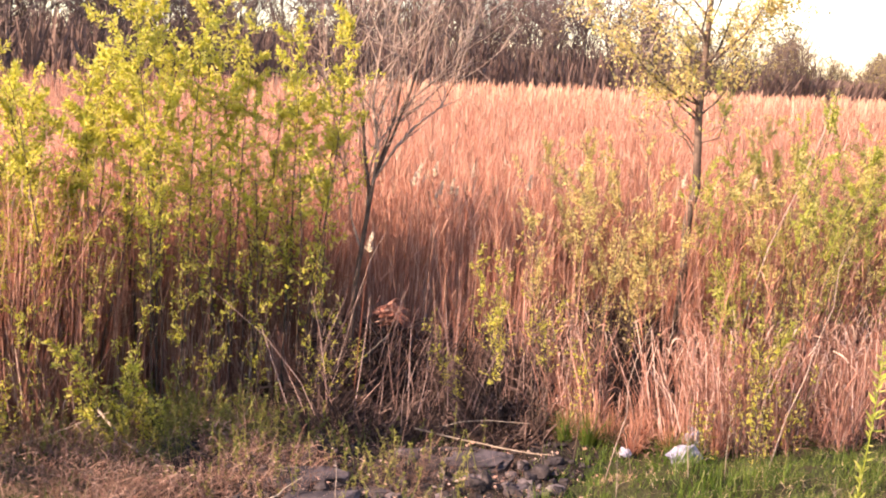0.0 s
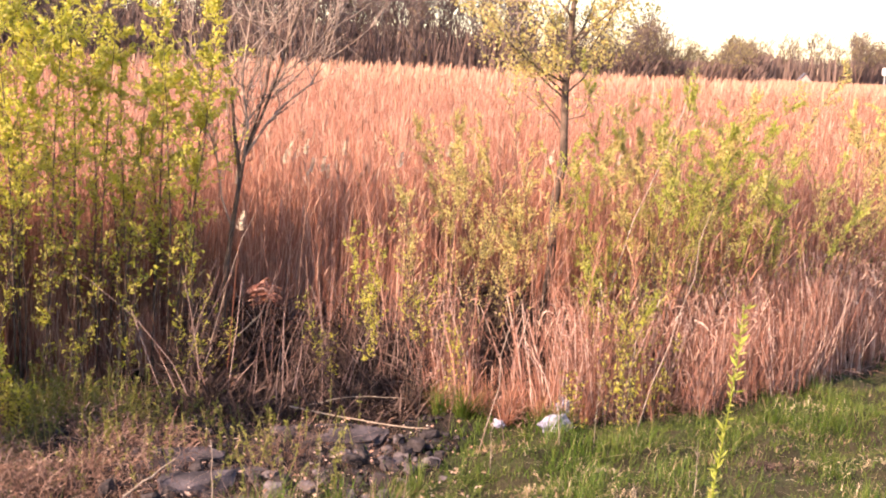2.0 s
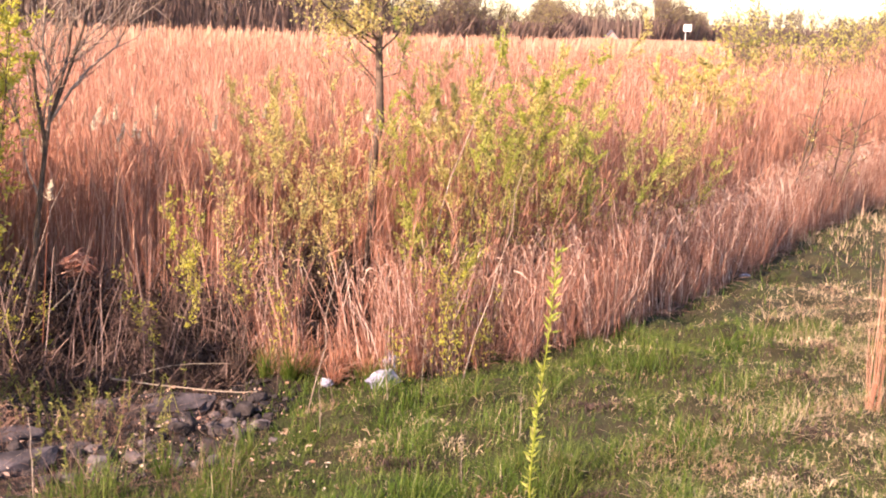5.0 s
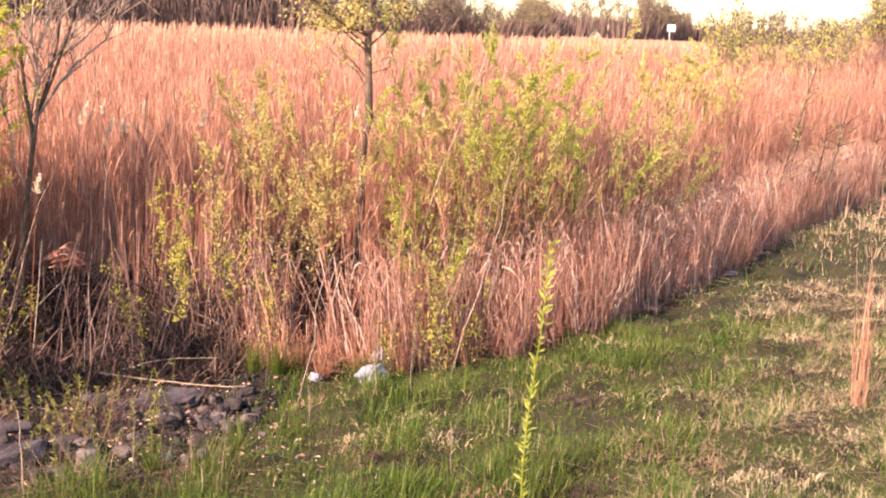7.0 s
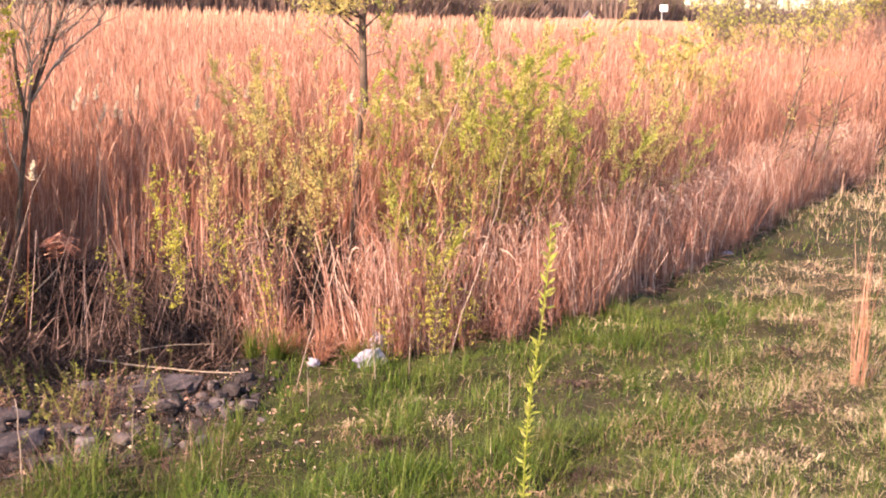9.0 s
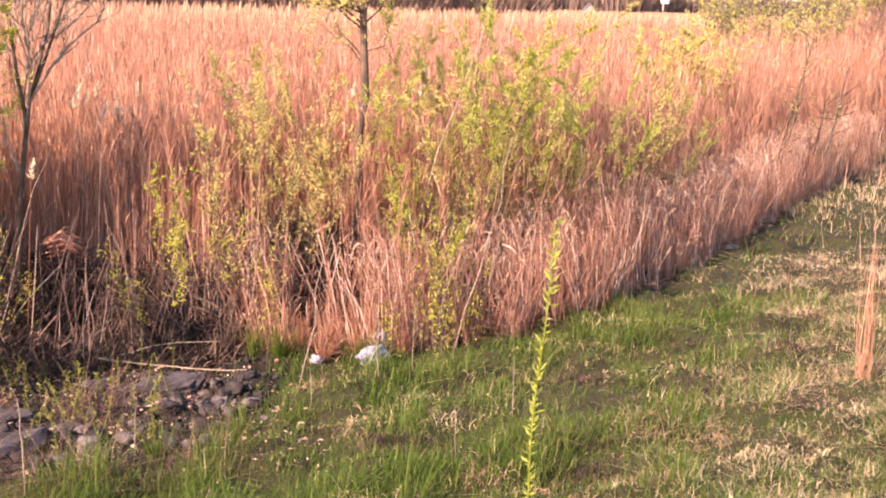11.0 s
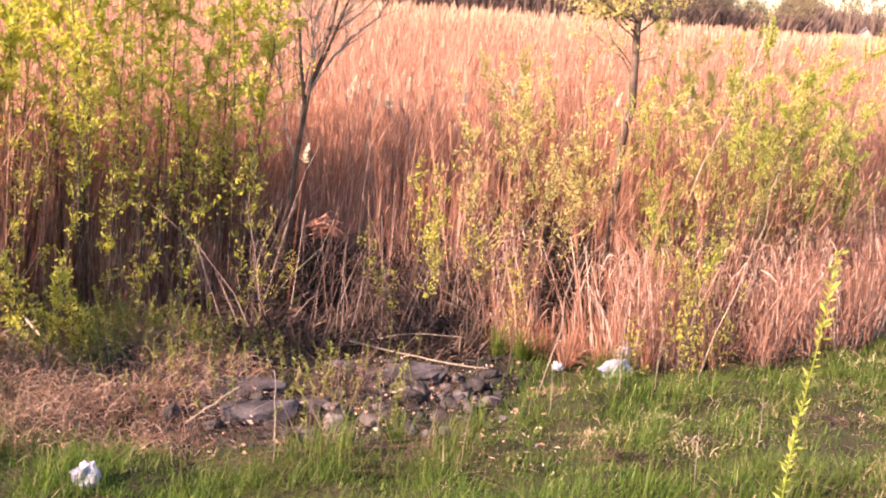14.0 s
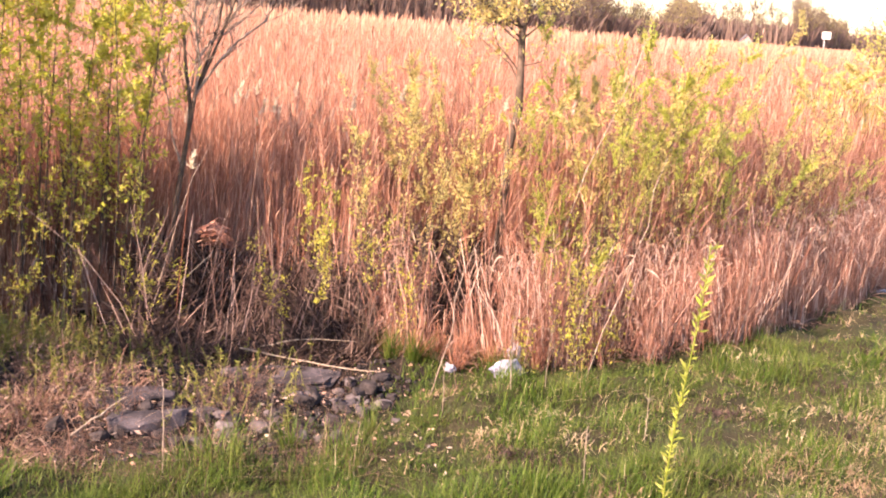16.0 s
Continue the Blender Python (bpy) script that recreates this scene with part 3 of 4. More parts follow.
def woody(root, rng, stems, height, spread, r0, twigs, twig_len, leaf_n, leaf_len, leaf_w, m_wood, m_leaf, lean=(0, 0), k=7, foot=0.12, leaf_from=0.15, twig_from=0.2, twig_up=0.9, droop=0.0, fine=0):
    """Stems from one foot, twigs on the stems, leaves on the twigs."""
    az = rng.uniform(0, 2 * np.pi, stems)
    tilt = spread * np.sqrt(rng.random(stems))[:, None]
    dirs = np.stack([np.cos(az), np.sin(az)], 1)
    h = height * rng.uniform(0.68, 1.0, stems)
    h[0] = height
    base = np.concatenate([dirs * foot * rng.random((stems, 1)), np.full((stems, 1), -0.06)], 1)
    path = stalk_paths(base, h, dirs * tilt * 0.7 + np.array(lean), dirs * tilt * 0.5 + rng.normal(0, 0.05, (stems, 2)), k, rng)
    path[:, 1:, :2] += rng.normal(0, 0.012 * height / 3, (stems, k - 1, 2)).cumsum(1)
    rad = np.linspace(1, 0.16, k)[None] * r0 * rng.uniform(0.6, 1.0, stems)[:, None]
    n = stems * twigs
    who = np.repeat(np.arange(stems), twigs)
    s = rng.uniform(twig_from, 0.99, n)
    fk = s * (k - 1)
    i0 = np.minimum(fk.astype(int), k - 2)
    start = path[who, i0] + (path[who, i0 + 1] - path[who, i0]) * (fk - i0)[:, None]
    stem_way = unit(path[who, i0 + 1] - path[who, i0])
    out = unit(rng.normal(size=(n, 3)) * [1, 1, 0.4] + stem_way * twig_up)
    L = (twig_len * rng.uniform(0.4, 1.0, n) * (1.15 - 0.6 * s))[:, None]
    tp = np.stack([start, start + out * L * 0.5 + [0, 0, 0.02], start + out * L + np.array([0, 0, 0.08 - droop]) * L], 1)
    tr = np.array([[1, 0.7, 0.35]]) * max(0.0035, r0 * 0.22) * rng.uniform(0.7, 1, n)[:, None]
    f = n * fine
    w2 = np.repeat(np.arange(n), fine)
    st = tp[w2, 0] + (tp[w2, 2] - tp[w2, 0]) * rng.random(f)[:, None]
    o2 = unit(rng.normal(size=(f, 3)) + out[w2] * 0.8 + [0, 0, 0.5])
    l2 = L[w2] * rng.uniform(0.2, 0.5, f)[:, None]
    fp = np.stack([st, st + o2 * l2 * 0.5, st + o2 * l2 + [0, 0, 0.02]], 1)
    for i in range(stems):
        mesh_object("stem", *tubes(path[i:i + 1], rad[i:i + 1], 6), m_wood, root, smooth=True)
    wood = [tubes(tp, tr, 3)]
    if fine:
        wood.append(tubes(fp, np.full((f, 3), 0.0032) * [[1, 0.8, 0.5]], 3))
    mesh_object("twig_mass", *join(*wood), m_wood, root, smooth=True)["kind"] = "stuff"
    if leaf_n:
        full = rng.random(n) ** 1.3 * np.clip((s - leaf_from) * 2.0, 0.0, 1) + 1e-6
        w3 = rng.choice(n, leaf_n, p=full / full.sum())
        u = rng.random(len(w3))[:, None]
        pos = tp[w3, 0] + (tp[w3, 2] - tp[w3, 0]) * u + rng.normal(0, 0.012, (len(w3), 3))
        way = out[w3] * 0.7 + rng.normal(size=(len(w3), 3)) * 0.7
        v, t = leaves(pos, way, leaf_len * rng.uniform(0.55, 1.15, len(w3)), leaf_w * rng.uniform(0.6, 1.1, len(w3)), rng)
        mesh_object("crown", v, t, m_leaf, root)["kind"] = "stuff"


def build_shrubs():
    r = np.random.default_rng(41)
    # willow bushes along the shaded edge
    for x, y, h, st, sp, n in ((-4.3, 10.3, 3.2, 5, 0.20, 4200), (-5.0, 9.6, 3.3, 6, 0.2, 4200), (-3.72, 10.0, 3.35, 5, 0.16, 4600), (-3.15, 10.2, 4.0, 6, 0.17, 6200), (-2.5, 10.5, 4.3, 7, 0.17, 7600),
                               (-1.98, 10.9, 4.5, 6, 0.15, 7000), (-1.45, 10.9, 4.2, 5, 0.12, 5600), (-1.27, 10.85, 3.8, 2, 0.07, 2300)):
        root = thing("willow_bush", x, y, "leafy yellow-green willow bush rising out of dry reeds", "bush", "willow bushes")
        woody(root, r, st + 1, h, sp, 0.013, 40, 0.6, int(n * 0.95), 0.064, 0.026, M_BARK, M_WILLOW, k=9, foot=0.3, leaf_from=0.26, twig_from=0.2, twig_up=1.0)
    # an unseen taller willow, added left of the view to shade the ditch
    root = thing("shade_willow", -4.6, 7.6, "unseen tall willow added to shade the ditch", "tree")
    woody(root, r, 6, 4.8, 0.22, 0.03, 50, 0.9, 7000, 0.08, 0.034, M_BARK, M_WILLOW, k=9, foot=0.3, leaf_from=0.0, twig_from=0.12, twig_up=0.9)
    root = thing("bare_shrub", -0.80, 11.05, "bare grey shrub with a fan of thin twigs", "shrub")
    trunk = np.array([[0.0, 0, -0.08], [0.03, 0, 0.7], [0.06, 0, 1.35], [0.13, 0, 1.9], [0.2, 0, 2.4]])
    mesh_object("trunk", *tubes(trunk[None], np.array([[0.031, 0.028, 0.026, 0.024, 0.020]]), 7), M_BARK, root, smooth=True)
    for z, dx, dy, L, thick in ((2.2, -0.03, 0.05, 2.5, 1.5), (2.3, 0.10, -0.1, 2.4, 1.1), (2.38, 0.26, 0.15, 2.3, 1.2), (2.4, 0.42, -0.1, 2.2, 1.3), (2.4, 0.62, 0.1, 2.0, 1.1), (2.7, 0.8, 0.0, 1.5, 0.8), (1.7, -0.28, 0.1, 1.9, 0.8), (2.0, 0.18, 0.2, 2.2, 0.9)):
        b0 = np.array([np.interp(z, trunk[:, 2], trunk[:, 0]), 0, z])
        d = unit(np.array([dx, dy, 1.0]))
        s = np.linspace(0, 1, 7)[:, None]
        p = b0 + d * L * s + np.array([-0.18 * dx * L, 0, 0.05 * L]) * s ** 2 + np.r_[[[0, 0, 0]], r.normal(0, 0.045, (6, 3)).cumsum(0)]
        m = 20
        u = r.uniform(0.15, 1, m) * 6
        i = np.minimum(u.astype(int), 5)
        st = p[i] + (p[i + 1] - p[i]) * (u - i)[:, None]
        o = unit(r.normal(size=(m, 3)) * [0.8, 0.7, 0.4] + d * 1.3)
        l = r.uniform(0.2, 0.9, m)[:, None]
        tw = np.stack([st, st + o * l * 0.5, st + o * l + [0, 0, 0.06]], 1)
        w2 = np.repeat(np.arange(m), 3)
        st2 = tw[w2, 0] + (tw[w2, 2] - tw[w2, 0]) * r.uniform(0.2, 0.9, (3 * m, 1))
        o2 = unit(r.normal(size=(3 * m, 3)) * 0.7 + o[w2] + [0, 0, 0.3])
        f2 = np.stack([st2, st2 + o2 * l[w2] * 0.2, st2 + o2 * l[w2] * 0.45], 1)
        mesh_object("limb", *tubes(p[None], thick * np.linspace(0.014, 0.004, 7)[None], 6), M_BARK if thick > 1.15 else M_TWIG, root, smooth=True)
        wood = join(tubes(tw, np.array([[0.0055, 0.0045, 0.003]]).repeat(m, 0), 3), tubes(f2, np.array([[0.0035, 0.003, 0.002]]).repeat(3 * m, 0), 3))
        mesh_object("twig_mass", *wood, M_TWIG, root, smooth=True)["kind"] = "stuff"


def build_central_tree():
    """The slender tree with yellow buds: trunk, limbs, crown."""
    r = np.random.default_rng(47)
    root = thing("spring_tree", 2.62, 11.58, "slender tree with sparse yellow spring leaves among reeds", "tree")
    z = 3.2 + (np.array([-0.1, 0.7, 1.35, 2.0, 2.35, 3.05, 3.7, 4.4, 5.2]) - 3.2) * 1.083
    x = np.array([-0.16, -0.10, -0.02, -0.03, 0.03, 0.00, 0.03, 0.05, 0.10])
    y = np.array([0, 0.02, 0.03, 0.02, 0.0, 0.02, 0.04, 0.02, 0.0])
    trunk = np.stack([x, y, z], 1)[None]
    rad = 0.98 * np.array([[0.062, 0.056, 0.052, 0.048, 0.044, 0.038, 0.030, 0.020, 0.008]])
    mesh_object("trunk", *tubes(trunk, rad, 9), M_BARK, root, smooth=True)
    limbs, lr, tips = [], [], []
    spec = [(2.2, 0.4, 0.3, 0.3), (2.55, 3.0, 0.55, 0.2), (2.68, 2.95, 0.5, 0.6), (2.95, 2.9, 1.25, 0.22), (3.0, 0.2, 0.9, 0.45), (3.1, 3.3, 1.3, 0.3), (3.15, -0.4, 1.2, 0.4), (3.3, 2.5, 1.2, 0.5), (3.4, 0.5, 1.4, 0.5), (3.0, 3.6, 1.0, 0.15),
            (3.6, 3.9, 1.1, 0.7), (3.8, 1.3, 1.0, 0.8), (3.9, 2.9, 1.3, 0.7), (4.1, -0.2, 1.2, 0.8), (4.3, 2.2, 0.9, 1.0), (4.5, 0.6, 0.9, 1.0), (3.1, 4.6, 0.9, 0.4), (3.4, 5.2, 1.0, 0.5), (2.75, 0.1, 0.4, 0.3), (3.7, 3.1, 1.3, 0.4), (3.5, 0.0, 1.3, 0.35)]
    for h, az, L, up in spec:
        L *= 1.2
        h = 3.2 + (h - 3.2) * 1.083
        b = np.array([np.interp(h, z, x), 0.02, h])
        d = np.array([math.cos(az + r.normal(0, 0.4)), math.sin(az) * 0.9, up + r.uniform(0.1, 0.7)])
        d /= np.linalg.norm(d)
        s = np.linspace(0, 1, 6)[:, None]
        p = b + d * L * s + np.array([0, 0, 0.15 * L]) * s ** 2 + np.r_[[[0, 0, 0]], r.normal(0, 0.05, (5, 3)).cumsum(0)]
        limbs.append(p)
        lr.append(np.linspace(0.0105, 0.003, 6) * (0.7 + 0.3 * L))
        tips.append((p, L))
    tw = []
    for (p, L), rr in zip(tips, lr):
        m = int(22 * L) if L > 0.8 else 5
        u = r.uniform(0.2, 1, m) * 5
        i = np.minimum(u.astype(int), 4)
        st = p[i] + (p[i + 1] - p[i]) * (u - i)[:, None]
        o = unit(r.normal(size=(m, 3)) * [1, 1, 0.6] + unit(p[-1] - p[0]) * 0.6)
        l = r.uniform(0.12, 0.5, m)[:, None]
        tw.append(np.stack([st, st + o * l * 0.5, st + o * l + [0, 0, -0.03]], 1))
        mesh_object("limb", *tubes(p[None], rr[None], 6), M_BARK, root, smooth=True)
    tw = np.concatenate(tw)
    mesh_object("twig_mass", *tubes(tw, np.array([[0.004, 0.003, 0.0015]]).repeat(len(tw), 0), 3), M_TWIG, root)["kind"] = "stuff"
    n = 9500
    full = r.random(len(tw)) ** 1.5 * (tw[:, 0, 2] > 2.7)
    w = r.choice(len(tw), n, p=full / full.sum())
    pos = tw[w, 0] + (tw[w, 2] - tw[w, 0]) * r.random((n, 1)) + r.normal(0, 0.05, (n, 3))
    v, t = leaves(pos, r.normal(size=(n, 3)), r.uniform(0.030, 0.060, n), r.uniform(0.016, 0.030, n), r)
    mesh_object("crown", v, t, M_YELLOW, root)["kind"] = "stuff"


def build_more_shrubs():
    r = np.random.default_rng(53)
    # green willows in front of the tree
    for x, y, h, st, sp, n, m in ((1.75, 11.3, 2.1, 4, 0.20, 2000, M_YELLOW), (2.25, 12.4, 2.3, 5, 0.24, 2600, M_YELLOW), (3.42, 11.3, 2.55, 6, 0.22, 4200, M_FRESH), (3.85, 11.4, 2.5, 6, 0.26, 3600, M_YELLOW), (2.95, 10.7, 1.2, 4, 0.24, 1200, M_FRESH),
                                 (4.55, 11.6, 2.2, 5, 0.28, 2800, M_FRESH), (5.3, 12.2, 2.0, 5, 0.28, 2200, M_FRESH), (1.35, 10.7, 1.8, 3, 0.18, 1000, M_YELLOW), (6.2, 13.1, 1.85, 5, 0.28, 1600, M_YELLOW), (7.3, 14.1, 1.7, 4, 0.28, 1000, M_FRESH)):
        root = thing("young_willow", x, y, "thin young willow with small green leaves among reeds", "bush", "young willows")
        woody(root, r, st + 3, h * 1.36, sp + 0.12, 0.008, 36, 0.46, int(n * 2.5), 0.040, 0.0155, M_BARK, m, lean=(0.03, 0), k=8, foot=0.3, leaf_from=0.28, twig_up=1.6)
    # leafy shoots standing in front of the reeds
    for x, y, h, n in ((0.50, 9.96, 2.0, 420), (0.70, 10.0, 1.85, 380), (0.25, 10.3, 1.3, 180), (1.0, 9.83, 1.5, 260), (1.45, 9.8, 1.2, 200), (-0.95, 10.3, 1.7, 360), (-0.62, 10.5, 1.2, 200),
                       (2.44, 9.5, 0.62, 110), (2.88, 9.4, 0.75, 170), (3.35, 9.9, 0.9, 150), (2.75, 9.7, 1.25, 200), (3.1, 9.95, 1.6, 300), (-2.0, 10.1, 1.7, 360), (-2.9, 9.5, 1.5, 340), (-3.5, 8.95, 1.6, 340), (-3.2, 9.25, 2.3, 460), (-2.6, 9.7, 2.5, 480), (-2.25, 10.0, 2.6, 480), (-1.6, 10.2, 2.3, 400)):
        root = thing("willow_shoot", x, y, "slim upright willow shoot with fresh yellow-green leaves", "shoot", "willow shoots")
        woody(root, r, 3, h, 0.16, 0.005, 22, 0.22, int(n * 1.3), 0.045, 0.0145, M_BARK, M_WILLOW, k=6, foot=0.05, leaf_from=-0.2, twig_from=0.5 if 0 < x < 1.2 else 0.12, twig_up=1.2)
    # low leafy bush at the shaded edge
    for x, y, h, n in ((-2.55, 9.0, 1.1, 1100), (-2.3, 9.15, 0.6, 500), (-3.35, 8.7, 0.6, 300)):
        root = thing("low_bush", x, y, "low bright green leafy bush at the reed edge", "bush", "low bushes")
        woody(root, r, 6, h, 0.22, 0.007, 16, 0.22, n, 0.055, 0.02, M_BARK, M_WILLOW, k=5, foot=0.1, leaf_from=-0.1, twig_up=1.0)
    # yellow bushes and a leaning bare tree further along
    for x, y, h, n in ((10.1, 18.2, 3.1, 7500), (11.9, 20.5, 3.0, 4000), (15.8, 24.2, 2.6, 1500), (8.2, 17.5, 2.5, 1000)):
        root = thing("yellow_bush", x, y, "loose yellow-leaved bush standing in the reeds", "bush", "yellow bushes")
        woody(root, r, 9, h, 0.36, 0.012, 34, 0.7, int(n * 1.7), 0.062, 0.03, M_BARK, M_YELLOW, k=7, foot=0.25, twig_up=0.9)
    for x, y, h, lean in ((11.05, 17.0, 2.8, (0.22, 0.0)), (12.3, 17.7, 2.4, (0.26, 0.0))):
        root = thing("leaning_tree", x, y, "thin bare tree leaning out of the reeds", "tree", "leaning trees")
        woody(root, r, 2, h, 0.10, 0.046, 16, 0.8, 160, 0.06, 0.025, M_BARK, M_YELLOW, lean=lean, k=8, foot=0.05, twig_from=0.35, fine=2)
    # bare leaning poles
    for a, b, rad in (((2.80, 10.95, 0.0), (3.88, 11.44, 3.3), 0.011), ((3.0, 9.5, 0.1), (3.65, 9.75, 2.1), 0.006), ((-1.0, 10.2, 0.0), (-0.45, 10.9, 1.7), 0.006), ((1.5, 9.05, 0.0), (1.98, 9.1, 1.45), 0.0045)):
        a, b = np.array(a), np.array(b)
        s = np.linspace(0, 1, 7)[:, None]
        p = a + (b - a) * s + np.r_[[[0, 0, 0]], r.normal(0, 0.03, (6, 3)).cumsum(0)]
        p[0, 2] = ground_height(p[0, 0], p[0, 1]) - 0.03
        ob = mesh_object("dead_sapling", *tubes(p[None], np.linspace(rad, rad * 0.4, 7)[None], 6), M_TWIG, smooth=True)
        tagged(ob, "bare pale stem leaning among the reeds", "sapling", "dead saplings")
    # thin dead weed stalks in the grass
    for x, y, h in ((1.0, 9.2, 1.2), (1.3, 9.5, 1.25), (1.75, 9.1, 0.7), (2.2, 9.0, 0.8), (2.55, 9.2, 0.7), (1.55, 8.6, 0.5), (3.0, 7.9, 0.55), (2.9, 9.5, 1.0), (-0.35, 7.6, 0.75), (0.15, 7.8, 0.5), (-1.2, 7.4, 0.5), (2.35, 7.3, 0.6)):
        root = thing("weed_stalk", x, y, "thin dead brown weed stalk standing in grass", "weed", "weed stalks")
        woody(root, r, 1, h, 0.12, 0.006, 7, 0.14, 0, 0, 0, M_DEADWOOD if r.random() < 0.5 else M_BARK, None, k=6, foot=0.01, twig_from=0.35)


def build_sapling():
    """The slim leafy shoot on the bank's foot."""
    r = np.random.default_rng(59)
    root = thing("sapling", 1.94, 4.89, "slim sapling with pale yellow-green narrow leaves", "sapling")
    h = 2.17 - float(root.location.z) + 0.05
    k = 12
    s = np.linspace(0, 1, k)
    path = np.stack([0.01 * s + 0.05 * s ** 2 + 0.012 * np.sin(9 * s), 0.02 * np.sin(5 * s), h * s - 0.05], 1)
    mesh_object("stem", *tubes(path[None], np.linspace(0.0065, 0.0022, k)[None], 6), M_FRESH, root, smooth=True)
    n = 300
    u = r.uniform(0.1, 1.0, n) ** 0.85
    pos = np.stack([np.interp(u, s, path[:, i]) for i in range(3)], 1)
    az = r.uniform(0, 2 * np.pi, n)
    way = np.stack([np.cos(az), np.sin(az), r.uniform(0.2, 1.6, n)], 1)
    size = r.uniform(0.02, 0.068, n)
    v, t = leaves(pos, way, size, size * 0.26, r)
    mesh_object("crown", v, t, M_FRESH, root)["kind"] = "stuff"


build_shrubs()
build_central_tree()
build_more_shrubs()
build_sapling()


# ---- weeds and dead grass clumps ----
def build_weeds():
    r = np.random.default_rng(61)
    m = 430
    p = np.stack([r.normal(-2.15, 0.8, m), r.normal(9.5, 0.55, m)], 1)
    p = p[(p[:, 1] < edge(p[:, 0]) + 0.5) & (p[:, 1] > 8.3)]
    p = np.r_[p, np.stack([r.uniform(-1.5, 0.5, 60), r.uniform(7.9, 9.3, 60)], 1)]
    wood, leaf = [], []
    for x, y in p:
        h = r.uniform(0.12, 0.42)
        b = np.array([x, y, float(ground_height(x, y)) - 0.01])
        top = b + np.array([r.normal(0, 0.08), r.normal(0, 0.08), h])
        wood.append(np.stack([b, (b + top) / 2 + r.normal(0, 0.01, 3), top]))
        q = r.integers(10, 26)
        u = r.uniform(0.2, 1, q)[:, None]
        az = r.uniform(0, 6.28, q)
        leaf.append(leaves(b + (top - b) * u, np.stack([np.cos(az), np.sin(az), r.uniform(0, 1, q)], 1), r.uniform(0.02, 0.045, q), r.uniform(0.010, 0.02, q), r))
    root = new("weeds")
    a = mesh_object("stalks", *tubes(np.array(wood), np.full((len(wood), 3), 0.003), 3), M_WEED, root)
    b = mesh_object("foliage", *join(*leaf), M_WEED, root)
    a["kind"] = b["kind"] = "stuff"
    tagged(root, "low green weeds at the foot of the reeds", "weeds", kind="stuff")


def tussock(x, y, h, n, material, label, name="grass_clump", spread=0.5, droop=0.8, seed=0):
    r = np.random.default_rng(seed)
    root_z = float(ground_height(x, y))
    az = r.uniform(0, 6.28, n)
    d = np.stack([np.cos(az), np.sin(az)], 1)
    base = np.concatenate([d * 0.07 * r.random((n, 1)), np.full((n, 1), -0.02)], 1)
    tilt = spread * r.random((n, 1))
    path = stalk_paths(base, h * r.uniform(0.3, 1, n), d * tilt, d * tilt * droop, 5, r)
    path[:, 1:-1, :2] += r.normal(0, 0.012 * h, (n, 3, 2))
    ob = mesh_object(name, *ribbons(path, np.array([[1, 1, 0.8, 0.6, 0.15]]) * r.uniform(0.004, 0.009, n)[:, None], np.stack([-d[:, 1], d[:, 0], 0 * az], 1)), material)
    ob.location = (x, y, root_z)
    return tagged(ob, label, "grass clump", "grass clumps")


def thatch(x, y, rx, ry, h, n, material, label, name, seed, drift=0.0, reach=1.0):
    """A matted patch of dead grass lying every way."""
    r = np.random.default_rng(seed)
    spot = r.normal(0, 0.5, (n, 2)) * [rx, ry]
    gz = ground_height(spot[:, 0] + x, spot[:, 1] + y)
    rise = h * np.exp(-(spot[:, 0] / rx) ** 2 - (spot[:, 1] / ry) ** 2) * r.random(n) ** 1.5
    base = np.c_[spot, gz + rise - 0.01]
    az = r.uniform(0, 2 * np.pi, n)
    w = unit(np.stack([np.cos(az) + drift, np.sin(az) * 0.8, r.normal(0.25, 0.4, n)], 1))
    L = reach * r.uniform(0.06, 0.26, n)[:, None]
    path = np.stack([base, base + w * L * 0.35 + [0, 0, 0.025], base + w * L * 0.7 + [0, 0, 0.02], base + w * L - [0, 0, 0.03]], 1)
    side = unit(np.cross(w, r.normal(size=w.shape) * 0.5 + [0, 0, 1]))
    ob = mesh_object(name, *ribbons(path, np.array([[0.8, 1, 0.8, 0.15]]) * r.uniform(0.003, 0.007, n)[:, None], side), material)
    ob.location = (x, y, 0)
    return tagged(ob, label, "dead grass", kind="stuff")


